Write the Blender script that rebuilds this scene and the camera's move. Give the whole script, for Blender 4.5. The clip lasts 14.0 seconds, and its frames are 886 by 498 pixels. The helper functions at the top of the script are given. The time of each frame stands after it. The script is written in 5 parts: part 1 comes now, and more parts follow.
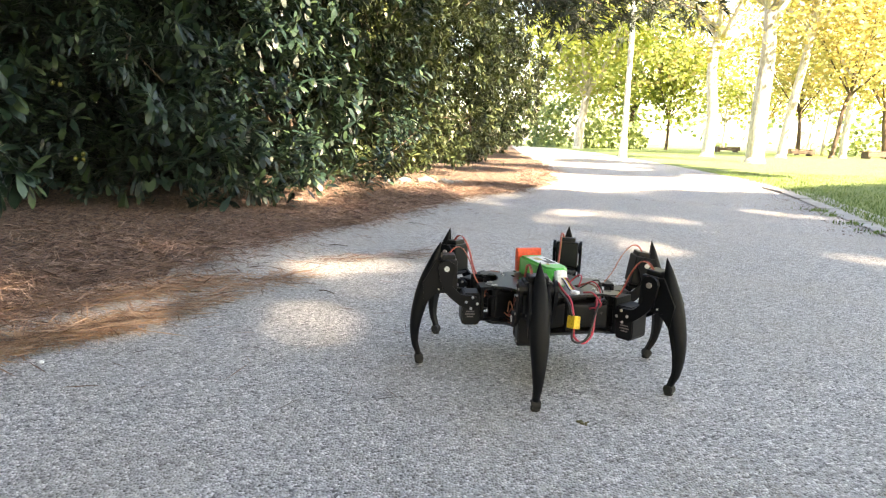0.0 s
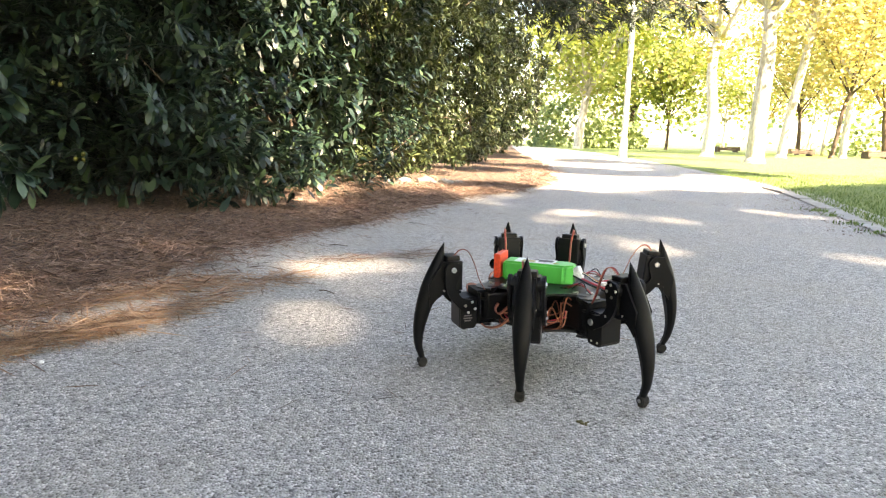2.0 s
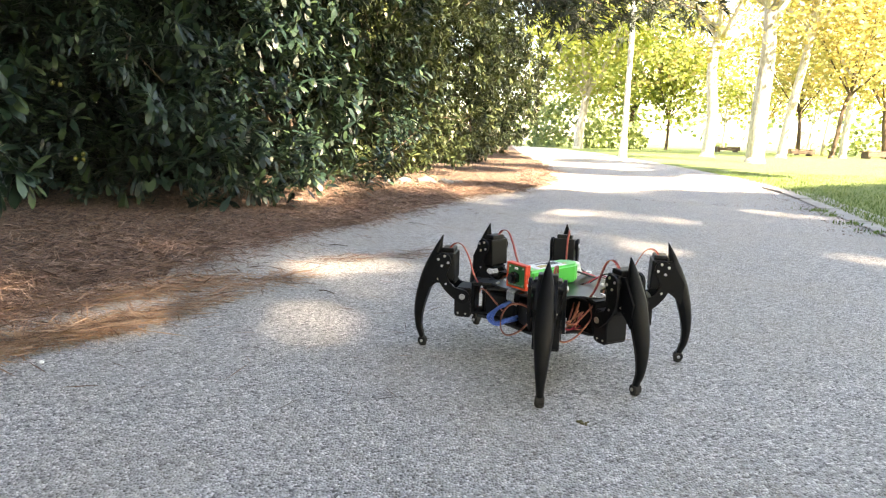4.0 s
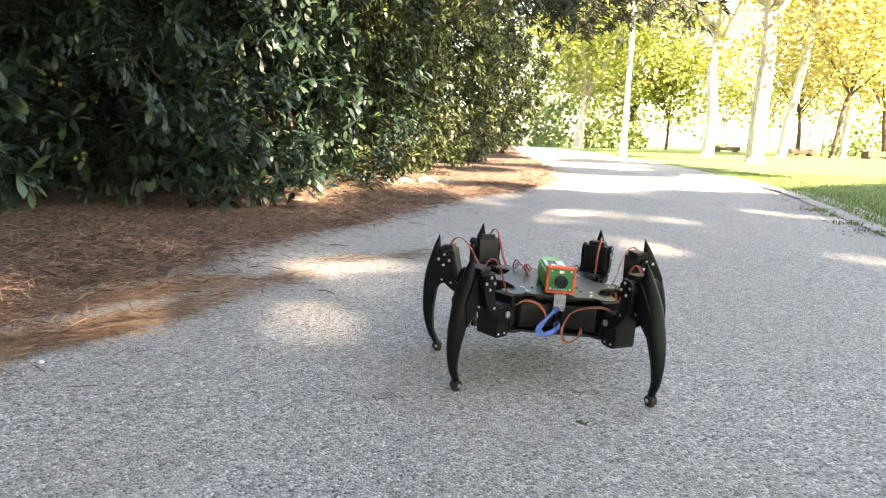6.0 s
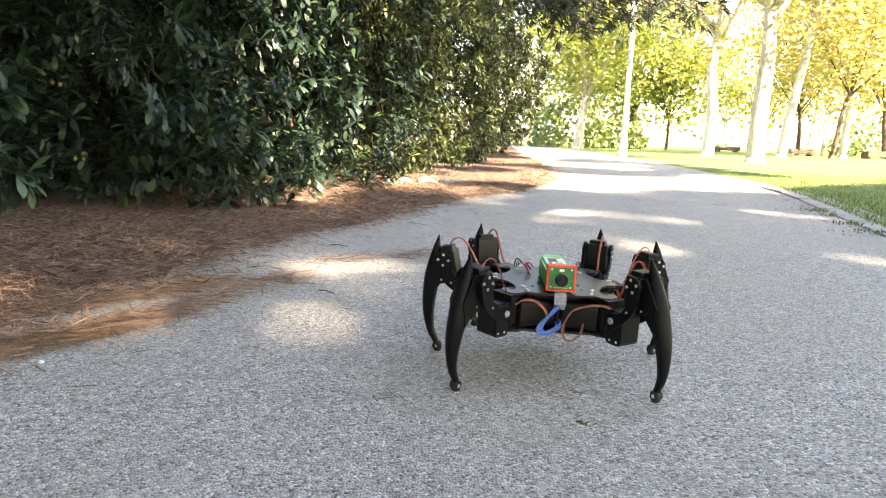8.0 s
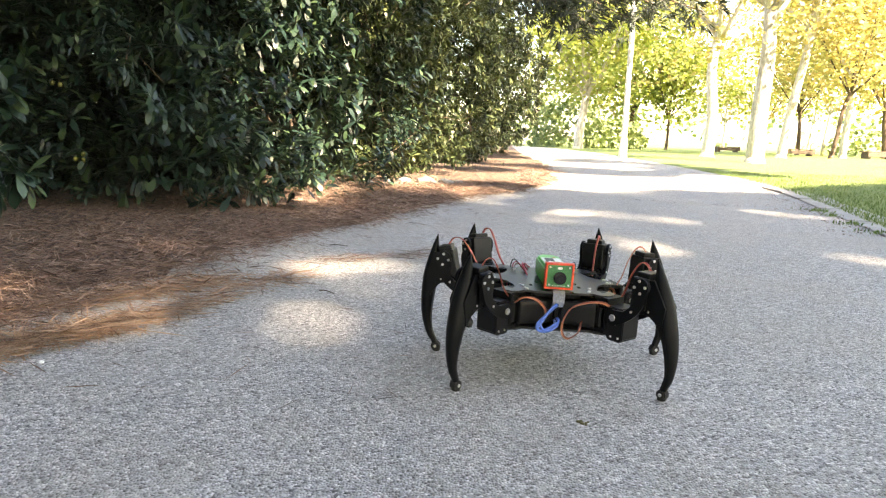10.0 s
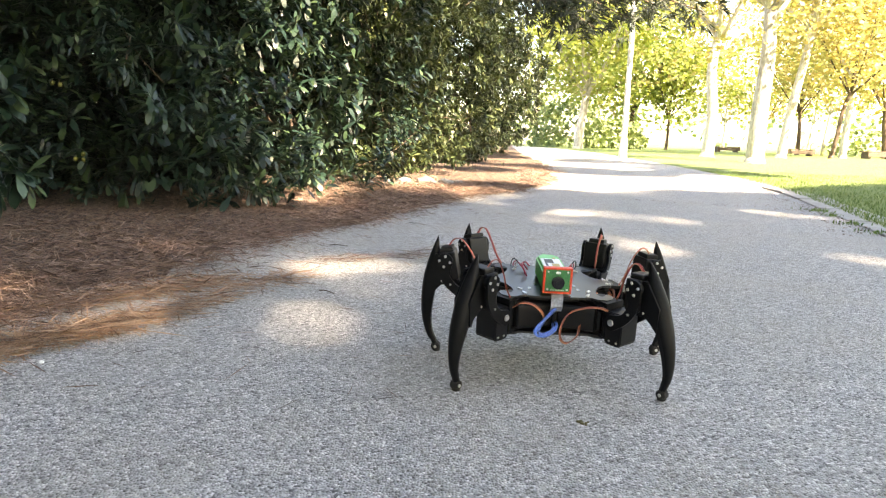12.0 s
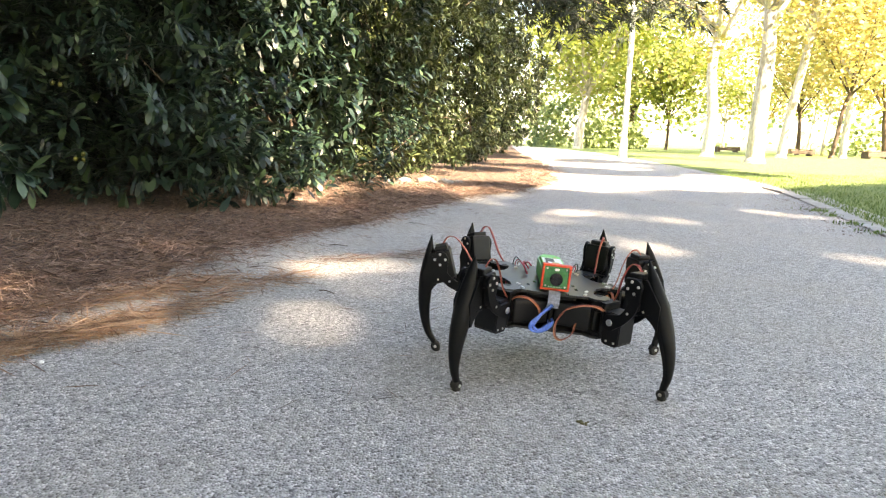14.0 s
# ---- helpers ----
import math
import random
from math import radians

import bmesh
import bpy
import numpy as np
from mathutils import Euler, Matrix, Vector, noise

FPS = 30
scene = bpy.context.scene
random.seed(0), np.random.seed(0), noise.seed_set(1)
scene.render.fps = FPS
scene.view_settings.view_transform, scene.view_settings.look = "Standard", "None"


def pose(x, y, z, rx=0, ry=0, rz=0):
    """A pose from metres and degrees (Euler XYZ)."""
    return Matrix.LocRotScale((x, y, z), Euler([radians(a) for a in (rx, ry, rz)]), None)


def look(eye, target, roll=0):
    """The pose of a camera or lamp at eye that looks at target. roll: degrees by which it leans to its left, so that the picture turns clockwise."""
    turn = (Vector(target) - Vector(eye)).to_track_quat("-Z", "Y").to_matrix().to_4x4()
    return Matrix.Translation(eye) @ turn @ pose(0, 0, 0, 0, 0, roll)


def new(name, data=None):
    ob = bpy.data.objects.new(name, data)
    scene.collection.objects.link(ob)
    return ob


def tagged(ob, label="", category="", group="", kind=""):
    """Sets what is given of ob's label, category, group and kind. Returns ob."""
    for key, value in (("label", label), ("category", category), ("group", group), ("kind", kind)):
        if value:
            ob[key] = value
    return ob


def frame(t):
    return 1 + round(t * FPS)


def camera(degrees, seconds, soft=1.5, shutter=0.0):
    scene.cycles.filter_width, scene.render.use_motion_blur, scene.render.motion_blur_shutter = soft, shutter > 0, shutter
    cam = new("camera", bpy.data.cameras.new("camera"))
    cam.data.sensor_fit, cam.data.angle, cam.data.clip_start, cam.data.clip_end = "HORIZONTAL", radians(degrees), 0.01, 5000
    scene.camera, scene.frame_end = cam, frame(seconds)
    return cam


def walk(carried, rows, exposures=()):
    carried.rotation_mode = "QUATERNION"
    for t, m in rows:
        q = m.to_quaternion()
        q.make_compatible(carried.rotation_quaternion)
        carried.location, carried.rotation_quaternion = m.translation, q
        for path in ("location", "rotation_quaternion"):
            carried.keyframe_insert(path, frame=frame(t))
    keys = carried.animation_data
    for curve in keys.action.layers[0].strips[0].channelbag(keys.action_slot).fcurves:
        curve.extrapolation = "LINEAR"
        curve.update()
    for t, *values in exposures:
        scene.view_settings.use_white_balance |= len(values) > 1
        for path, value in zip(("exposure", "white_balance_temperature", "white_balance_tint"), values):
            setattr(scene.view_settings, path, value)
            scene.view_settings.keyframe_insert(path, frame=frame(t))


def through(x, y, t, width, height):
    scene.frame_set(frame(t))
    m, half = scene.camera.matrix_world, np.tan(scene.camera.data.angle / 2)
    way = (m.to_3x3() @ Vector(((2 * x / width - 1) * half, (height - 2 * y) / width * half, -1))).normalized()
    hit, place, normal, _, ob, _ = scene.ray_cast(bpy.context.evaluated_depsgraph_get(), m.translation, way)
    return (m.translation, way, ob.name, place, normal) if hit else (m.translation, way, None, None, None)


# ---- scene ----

# ---------------------------------------------------------------- camera
cam = camera(68.47, 14.0, soft=1.25)
EYE = look((0, 0, 0.31), (0, 1, 0.31 - math.tan(radians(10.11))), 1.76)
walk(cam, [(0.0, EYE), (14.0, EYE)], [(0.0, 3.2, 8700, 16), (14.0, 3.2, 8700, 16)])

# ---------------------------------------------------------------- light
SUN_TO = Vector((0.50, -0.60, 0.75)).normalized()
world = bpy.data.worlds.new("sky")
scene.world = world
world.use_nodes = True
sky = world.node_tree.nodes.new("ShaderNodeTexSky")
sky.sky_type = "NISHITA"
sky.sun_disc = False
sky.sun_elevation = math.asin(SUN_TO.z)
sky.sun_rotation = math.atan2(SUN_TO.x, SUN_TO.y)
sky.air_density, sky.dust_density = 1.0, 0.8
back = world.node_tree.nodes["Background"]
back.inputs["Strength"].default_value = 0.15
world.node_tree.links.new(sky.outputs[0], back.inputs["Color"])
lamp = bpy.data.lights.new("sun", "SUN")
lamp.energy, lamp.angle, lamp.color = 5.0, radians(0.45), (1.0, 0.93, 0.82)
sun = new("sun", lamp)
sun.matrix_world = look((0, 0, 30), Vector((0, 0, 30)) - SUN_TO)


# ---------------------------------------------------------------- materials
def shader(name):
    m = bpy.data.materials.new(name)
    m.use_nodes = True
    t = m.node_tree
    return m, t, t.nodes["Principled BSDF"]


def node(t, kind, **sets):
    n = t.nodes.new("ShaderNode" + kind)
    for key, value in sets.items():
        n.inputs[key].default_value = value
    return n


def coords(t, stretch=(1, 1, 1)):
    c = node(t, "TexCoord")
    mp = node(t, "Mapping")
    mp.inputs["Scale"].default_value = stretch
    t.links.new(c.outputs["Object"], mp.inputs["Vector"])
    return mp.outputs[0]


def ramp(t, fac, stops):
    r = node(t, "ValToRGB")
    el = r.color_ramp.elements
    while len(el) < len(stops):
        el.new(0.5)
    for e, (p, c) in zip(el, stops):
        e.position, e.color = p, (*c, 1)
    t.links.new(fac, r.inputs[0])
    return r.outputs[0]


def mixed(t, kind, fac, a, b):
    m = node(t, "MixRGB")
    m.blend_type = kind
    for sock, v in ((0, fac), (1, a), (2, b)):
        if hasattr(v, "is_linked"):
            t.links.new(v, m.inputs[sock])
        else:
            m.inputs[sock].default_value = v if sock == 0 else (*v, 1)
    return m.outputs[0]


def bumped(t, p, height, strength, dist):
    b = node(t, "Bump", Strength=strength, Distance=dist)
    t.links.new(height, b.inputs["Height"])
    t.links.new(b.outputs[0], p.inputs["Normal"])


def noisy(name, dark, light, scale, rough=0.8, fine=8.0, bump=0.3, dist=0.002, metal=0.0, stretch=(1, 1, 1), spec=0.5, band=(0.3, 0.7)):
    """A surface of two colours, mottled at a coarse and a fine scale, with a fine relief."""
    m, t, p = shader(name)
    v = coords(t, stretch)
    a = node(t, "TexNoise", Scale=scale, Detail=5.0, Roughness=0.6)
    b = node(t, "TexNoise", Scale=scale * fine, Detail=3.0)
    t.links.new(v, a.inputs["Vector"]), t.links.new(v, b.inputs["Vector"])
    f = mixed(t, "MIX", 0.45, a.outputs[0], b.outputs[0])
    t.links.new(ramp(t, f, [(band[0], dark), (band[1], light)]), p.inputs["Base Color"])
    p.inputs["Roughness"].default_value, p.inputs["Metallic"].default_value = rough, metal
    p.inputs["Specular IOR Level"].default_value = spec
    bumped(t, p, b.outputs[0], bump, dist)
    return m


def plain(name, colour, rough=0.5, metal=0.0, grain=400.0, spec=0.5, vary=0.25):
    m, t, p = shader(name)
    v = coords(t)
    a = node(t, "TexNoise", Scale=grain, Detail=3.0)
    t.links.new(v, a.inputs["Vector"])
    lo = tuple(c * (1 - vary) for c in colour)
    hi = tuple(min(1, c * (1 + vary)) for c in colour)
    t.links.new(ramp(t, a.outputs[0], [(0.3, lo), (0.7, hi)]), p.inputs["Base Color"])
    p.inputs["Roughness"].default_value, p.inputs["Metallic"].default_value = rough, metal
    p.inputs["Specular IOR Level"].default_value = spec
    bumped(t, p, a.outputs[0], 0.08, 0.0005)
    return m


def leafy(name, cols, rough=0.4, through=0.25, spec=0.5):
    """Leaves: a colour a leaf, a little light let through."""
    m, t, p = shader(name)
    g = node(t, "NewGeometry")
    c = ramp(t, g.outputs["Random Per Island"], [(i / (len(cols) - 1), k) for i, k in enumerate(cols)])
    n = node(t, "TexNoise", Scale=60.0, Detail=2.0)
    c = mixed(t, "MULTIPLY", 0.5, c, ramp(t, n.outputs[0], [(0.3, (0.6, 0.6, 0.6)), (0.7, (1, 1, 1))]))
    t.links.new(c, p.inputs["Base Color"])
    p.inputs["Roughness"].default_value = rough
    p.inputs["Specular IOR Level"].default_value = spec
    tr = node(t, "BsdfTranslucent")
    t.links.new(mixed(t, "MULTIPLY", 1.0, c, (1.0, 1.0, 0.55)), tr.inputs[0])
    mx = node(t, "MixShader", Fac=through)
    t.links.new(p.outputs[0], mx.inputs[1]), t.links.new(tr.outputs[0], mx.inputs[2])
    t.links.new(mx.outputs[0], t.nodes["Material Output"].inputs[0])
    return m


def path_surface():
    """Rolled stone chips in pale grey tar, worn and dusty in broad patches."""
    m, t, p = shader("chip_asphalt")
    v = coords(t)
    vo = node(t, "TexVoronoi", Scale=350.0)
    vo2 = node(t, "TexVoronoi", Scale=150.0)
    big = node(t, "TexNoise", Scale=2.2, Detail=6.0, Roughness=0.65)
    mid = node(t, "TexNoise", Scale=28.0, Detail=4.0, Roughness=0.7)
    for n in (vo, vo2, big, mid):
        t.links.new(v, n.inputs["Vector"])
    sep = node(t, "SeparateColor")
    t.links.new(vo.outputs["Color"], sep.inputs[0])
    chip = ramp(t, sep.outputs[0], [(0.0, (0.10, 0.098, 0.094)), (0.25, (0.345, 0.338, 0.323)), (0.75, (0.465, 0.456, 0.434)), (1.0, (0.78, 0.765, 0.73))])
    sep2 = node(t, "SeparateColor")
    t.links.new(vo2.outputs["Color"], sep2.inputs[0])
    c = mixed(t, "MULTIPLY", 0.42, chip, ramp(t, sep2.outputs[1], [(0.0, (0.55, 0.55, 0.55)), (0.5, (1, 1, 1))]))
    c = mixed(t, "MULTIPLY", 0.45, c, ramp(t, mid.outputs[0], [(0.3, (0.62, 0.62, 0.62)), (0.62, (1, 1, 1))]))
    c = mixed(t, "MIX", ramp(t, big.outputs[0], [(0.42, (0, 0, 0)), (0.72, (0.5, 0.5, 0.5))]), c, (0.39, 0.355, 0.295))
    t.links.new(c, p.inputs["Base Color"])
    p.inputs["Roughness"].default_value = 0.85
    hgt = mixed(t, "ADD", 0.5, ramp(t, vo.outputs["Distance"], [(0.0, (1, 1, 1)), (0.7, (0, 0, 0))]), ramp(t, mid.outputs[0], [(0.2, (0, 0, 0)), (0.8, (1, 1, 1))]))
    bumped(t, p, hgt, 0.8, 0.0032)
    return m


PATH = path_surface()
EARTH = noisy("earth", (0.07, 0.045, 0.03), (0.22, 0.145, 0.09), 6, 0.95, 12, 0.8, 0.02)
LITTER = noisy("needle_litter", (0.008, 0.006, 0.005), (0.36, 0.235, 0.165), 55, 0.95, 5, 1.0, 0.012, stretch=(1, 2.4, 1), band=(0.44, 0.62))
TURF = noisy("turf", (0.08, 0.13, 0.03), (0.22, 0.28, 0.085), 5, 0.9, 30, 0.8, 0.02)
STONE = noisy("kerb_stone", (0.25, 0.24, 0.22), (0.45, 0.44, 0.40), 14, 0.9, 10, 0.6, 0.004)
PALE_STONE = noisy("pale_stone", (0.09, 0.09, 0.085), (0.22, 0.22, 0.21), 26, 0.9, 8, 0.6, 0.006)
NEEDLE = leafy("dry_needle", [(0.035, 0.023, 0.018), (0.21, 0.123, 0.085), (0.46, 0.32, 0.245), (0.06, 0.038, 0.03), (0.30, 0.18, 0.125), (0.12, 0.071, 0.05)], 0.75, 0.02)
STRAW = leafy("pale_needle", [(0.07, 0.042, 0.028), (0.38, 0.22, 0.13), (0.56, 0.38, 0.25), (0.24, 0.135, 0.08)], 0.7, 0.02)
BLADE = leafy("grass_blade", [(0.06, 0.12, 0.025), (0.13, 0.22, 0.05), (0.23, 0.29, 0.10)], 0.5, 0.3)
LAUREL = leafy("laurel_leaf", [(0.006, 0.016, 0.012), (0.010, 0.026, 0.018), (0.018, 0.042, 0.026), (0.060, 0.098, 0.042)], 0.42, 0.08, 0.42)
SHRUB = leafy("shrub_leaf", [(0.018, 0.032, 0.014), (0.032, 0.050, 0.020), (0.055, 0.078, 0.030), (0.12, 0.14, 0.055)], 0.42, 0.10, 0.32)
CONIFER = leafy("conifer_needle", [(0.010, 0.018, 0.010), (0.024, 0.038, 0.018)], 0.6, 0.08)
YELLOW = leafy("autumn_leaf", [(0.38, 0.36, 0.17), (0.48, 0.42, 0.21), (0.48, 0.36, 0.18), (0.34, 0.37, 0.17)], 0.6, 0.5)
GREEN = leafy("lime_leaf", [(0.19, 0.26, 0.07), (0.30, 0.35, 0.11), (0.42, 0.43, 0.16)], 0.6, 0.5)
DEEP = leafy("far_leaf", [(0.12, 0.18, 0.085), (0.22, 0.29, 0.135), (0.32, 0.37, 0.18)], 0.6, 0.35)
BARK = noisy("plane_bark", (0.20, 0.18, 0.155), (0.60, 0.565, 0.50), 7, 0.9, 5, 0.6, 0.02, stretch=(1, 1, 0.4))
DARK_BARK = noisy("dark_bark", (0.05, 0.035, 0.025), (0.14, 0.10, 0.07), 8, 0.95, 7, 0.8, 0.02, stretch=(1, 1, 0.3))
POST = noisy("post_paint", (0.45, 0.45, 0.43), (0.58, 0.58, 0.55), 10, 0.5, 6, 0.1, 0.002)
BENCH = noisy("bench_wood", (0.05, 0.034, 0.024), (0.11, 0.075, 0.05), 12, 0.7, 6, 0.4, 0.004)
PRINT = noisy("black_print", (0.0024, 0.0026, 0.0032), (0.005, 0.0053, 0.0064), 60, 0.48, 10, 0.25, 0.0006, spec=0.13)
GLOSS = noisy("servo_case", (0.004, 0.004, 0.0045), (0.007, 0.007, 0.008), 90, 0.38, 8, 0.1, 0.0004, spec=0.2)
PLATE = noisy("plate_black", (0.012, 0.013, 0.013), (0.022, 0.023, 0.023), 40, 0.3, 12, 0.08, 0.0004, spec=0.35)
RUBBER = noisy("foot_rubber", (0.005, 0.005, 0.005), (0.016, 0.015, 0.013), 120, 0.85, 6, 0.5, 0.0008)
STEEL = plain("screw_steel", (0.62, 0.62, 0.60), 0.3, 1.0)
PACK = plain("battery_wrap", (0.05, 0.50, 0.085), 0.3, 0.0, 60, 0.5, 0.08)
WHITE = plain("white_label", (0.75, 0.76, 0.74), 0.4)
RED = plain("red_print", (0.74, 0.07, 0.025), 0.45, 0, 300)
BOARD = plain("circuit_board", (0.025, 0.17, 0.055), 0.35, 0, 500)
ORANGE = plain("servo_lead_orange", (0.52, 0.20, 0.11), 0.5)
MAROON = plain("servo_lead_brown", (0.22, 0.06, 0.035), 0.5)
BLUE = plain("blue_cable", (0.06, 0.14, 0.46), 0.35)
CRIMSON = plain("red_wire", (0.45, 0.035, 0.06), 0.45)
BLACKWIRE = plain("black_wire", (0.012, 0.012, 0.012), 0.45)
AMBER = plain("yellow_plug", (0.70, 0.46, 0.04), 0.4)
GREYTAPE = plain("ribbon_grey", (0.45, 0.47, 0.52), 0.4)
GLASS_BLACK = plain("lens_black", (0.006, 0.006, 0.008), 0.12)
TINY_PRINT = plain("label_grey", (0.16, 0.15, 0.15), 0.5)
GOLD = plain("gold_print", (0.45, 0.36, 0.12), 0.5)


# ---------------------------------------------------------------- mesh tools
def part(name, bm, material, parent, label=""):
    """One mesh object from a bmesh (or a mesh) under a thing or a part."""
    me = bm
    if isinstance(bm, bmesh.types.BMesh):
        me = bpy.data.meshes.new(name)
        bm.to_mesh(me)
        bm.free()
    if material and not me.materials:
        me.materials.append(material)
    ob = new(name, me)
    ob.parent = parent
    return tagged(ob, label)


def thing(name, bm, material, label, category, group="", kind=""):
    return tagged(part(name, bm, material, None), label, category, group, kind)


def empty_thing(name, label, category, at=None, group="", kind=""):
    ob = new(name)
    ob.matrix_basis = at or Matrix()
    return tagged(ob, label, category, group, kind)


def cloud(name, verts, faces, material, smooth=False):
    """A mesh from arrays of corners and of faces with equal numbers of corners."""
    me = bpy.data.meshes.new(name)
    n, k = faces.shape
    me.vertices.add(len(verts)), me.loops.add(n * k), me.polygons.add(n)
    me.vertices.foreach_set("co", np.ascontiguousarray(verts, dtype=np.float32).ravel())
    me.loops.foreach_set("vertex_index", np.ascontiguousarray(faces, dtype=np.int32).ravel())
    me.polygons.foreach_set("loop_start", np.arange(0, n * k, k, dtype=np.int32))
    me.update(calc_edges=True)
    me.materials.append(material)
    if smooth:
        me.polygons.foreach_set("use_smooth", np.ones(n, dtype=bool))
    return me


def add_box(bm, size, m=None, bevel=0.0, seg=1):
    made = bmesh.ops.create_cube(bm, size=1.0, matrix=(m or Matrix()) @ Matrix.Diagonal((*size, 1)))["verts"]
    if bevel:
        edges = list({e for v in made for e in v.link_edges})
        bmesh.ops.bevel(bm, geom=edges, offset=bevel, segments=seg, affect="EDGES", profile=0.6)


def add_rod(bm, r, h, m=None, sides=12, r2=None):
    bmesh.ops.create_cone(bm, cap_ends=True, segments=sides, radius1=r, radius2=r if r2 is None else r2, depth=h, matrix=m or Matrix())


def add_slab(bm, outline, z0, z1, m=None):
    """A flat outline (x, y) made into a slab from z0 to z1."""
    m = m or Matrix()
    lo = [bm.verts.new(m @ Vector((x, y, z0))) for x, y in outline]
    hi = [bm.verts.new(m @ Vector((x, y, z1))) for x, y in outline]
    bm.faces.new(hi), bm.faces.new(lo[::-1])
    for i in range(len(lo)):
        j = (i + 1) % len(lo)
        bm.faces.new((lo[i], lo[j], hi[j], hi[i]))
    bmesh.ops.recalc_face_normals(bm, faces=bm.faces[:])


def curve_points(points, steps=6):
    """A smooth line through a few points (Catmull-Rom)."""
    p = [Vector(q) for q in points]
    p = [p[0] * 2 - p[1]] + p + [p[-1] * 2 - p[-2]]
    out = []
    for i in range(1, len(p) - 2):
        for s in range(steps):
            u = s / steps
            a, b, c, d = p[i - 1:i + 3]
            out.append(0.5 * ((2 * b) + (c - a) * u + (2 * a - 5 * b + 4 * c - d) * u * u + (3 * b - a - 3 * c + d) * u ** 3))
    return out + [p[-2]]


def add_tube(bm, points, radii, sides=8, steps=5, raw=False):
    """A round limb or wire along points; radii: one, or one at each end."""
    line = [Vector(q) for q in points] if raw else curve_points(points, steps)
    r0, r1 = radii if isinstance(radii, tuple) else (radii, radii)
    rings, up = [], Vector((0.31, 0.17, 0.93))
    for i, q in enumerate(line):
        d = (line[min(i + 1, len(line) - 1)] - line[max(i - 1, 0)]).normalized()
        s = d.cross(up)
        s = s.normalized() if s.length > 0.05 else d.orthogonal().normalized()
        w = d.cross(s)
        r = r0 + (r1 - r0) * i / (len(line) - 1)
        rings.append([bm.verts.new(q + r * (math.cos(2 * math.pi * k / sides) * s + math.sin(2 * math.pi * k / sides) * w)) for k in range(sides)])
    for a, b in zip(rings, rings[1:]):
        for k in range(sides):
            f = bm.faces.new((a[k], a[(k + 1) % sides], b[(k + 1) % sides], b[k]))
            f.smooth = True
    bm.faces.new(rings[0][::-1]), bm.faces.new(rings[-1])


def tube_mesh(points, radii, sides=8, steps=5):
    bm = bmesh.new()
    add_tube(bm, points, radii, sides, steps)
    return bm


# ---------------------------------------------------------------- ground
def smooth(u):
    u = min(1.0, max(0.0, u))
    return u * u * (3 - 2 * u)


def ground_z(x, y):
    """The park falls gently away from the camera."""
    return -0.006 * max(0.0, min(y, 40.0) - 4.0)


KERB = [(-14.0, -1.2), (-3.0, 0.3), (-1.0, 0.70), (1.2, 1.25), (2.36, 1.62), (3.06, 1.85), (4.23, 2.21), (5.9, 2.56), (11.25, 3.2), (16, 3.7), (23, 4.0), (32, 3.4)]
LITTER_EDGE = [(-14.0, -3.2), (-3.0, -0.70), (0.4, -0.74), (0.95, -0.67), (1.2, -0.56), (1.41, -0.52), (1.75, -0.47), (2.17, -0.26), (2.49, -0.16), (3.2, 0.14), (3.8, 0.50), (4.39, 0.80), (8.05, 1.19), (12, 1.4), (16, 1.7), (21.5, 2.12), (32, 1.2)]


def along(line, y):
    return float(np.interp(y, [p[0] for p in line], [p[1] for p in line]))


def sheet(name, xs, ys, height, material, label, category, kind="structure"):
    """A ground sheet between two edges given as functions of y."""
    nx = 48
    verts, faces = [], []
    for y in ys:
        a, b = xs(y)
        for i in range(nx + 1):
            x = a + (b - a) * i / nx
            verts.append((x, y, height(x, y)))
    for j in range(len(ys) - 1):
        for i in range(nx):
            k = j * (nx + 1) + i
            faces.append((k, k + 1, k + nx + 2, k + nx + 1))
    me = cloud(name, np.array(verts), np.array(faces), material, True)
    return thing(name, me, None, label, category, kind=kind)


def ys_between(a, b, n):
    """Rows that lie closer together near the camera."""
    return [a + (b - a) * (i / n) ** 1.7 for i in range(n + 1)]


def wobble(x, y, s, amp):
    return amp * noise.noise((x * s, y * s, 3.1))


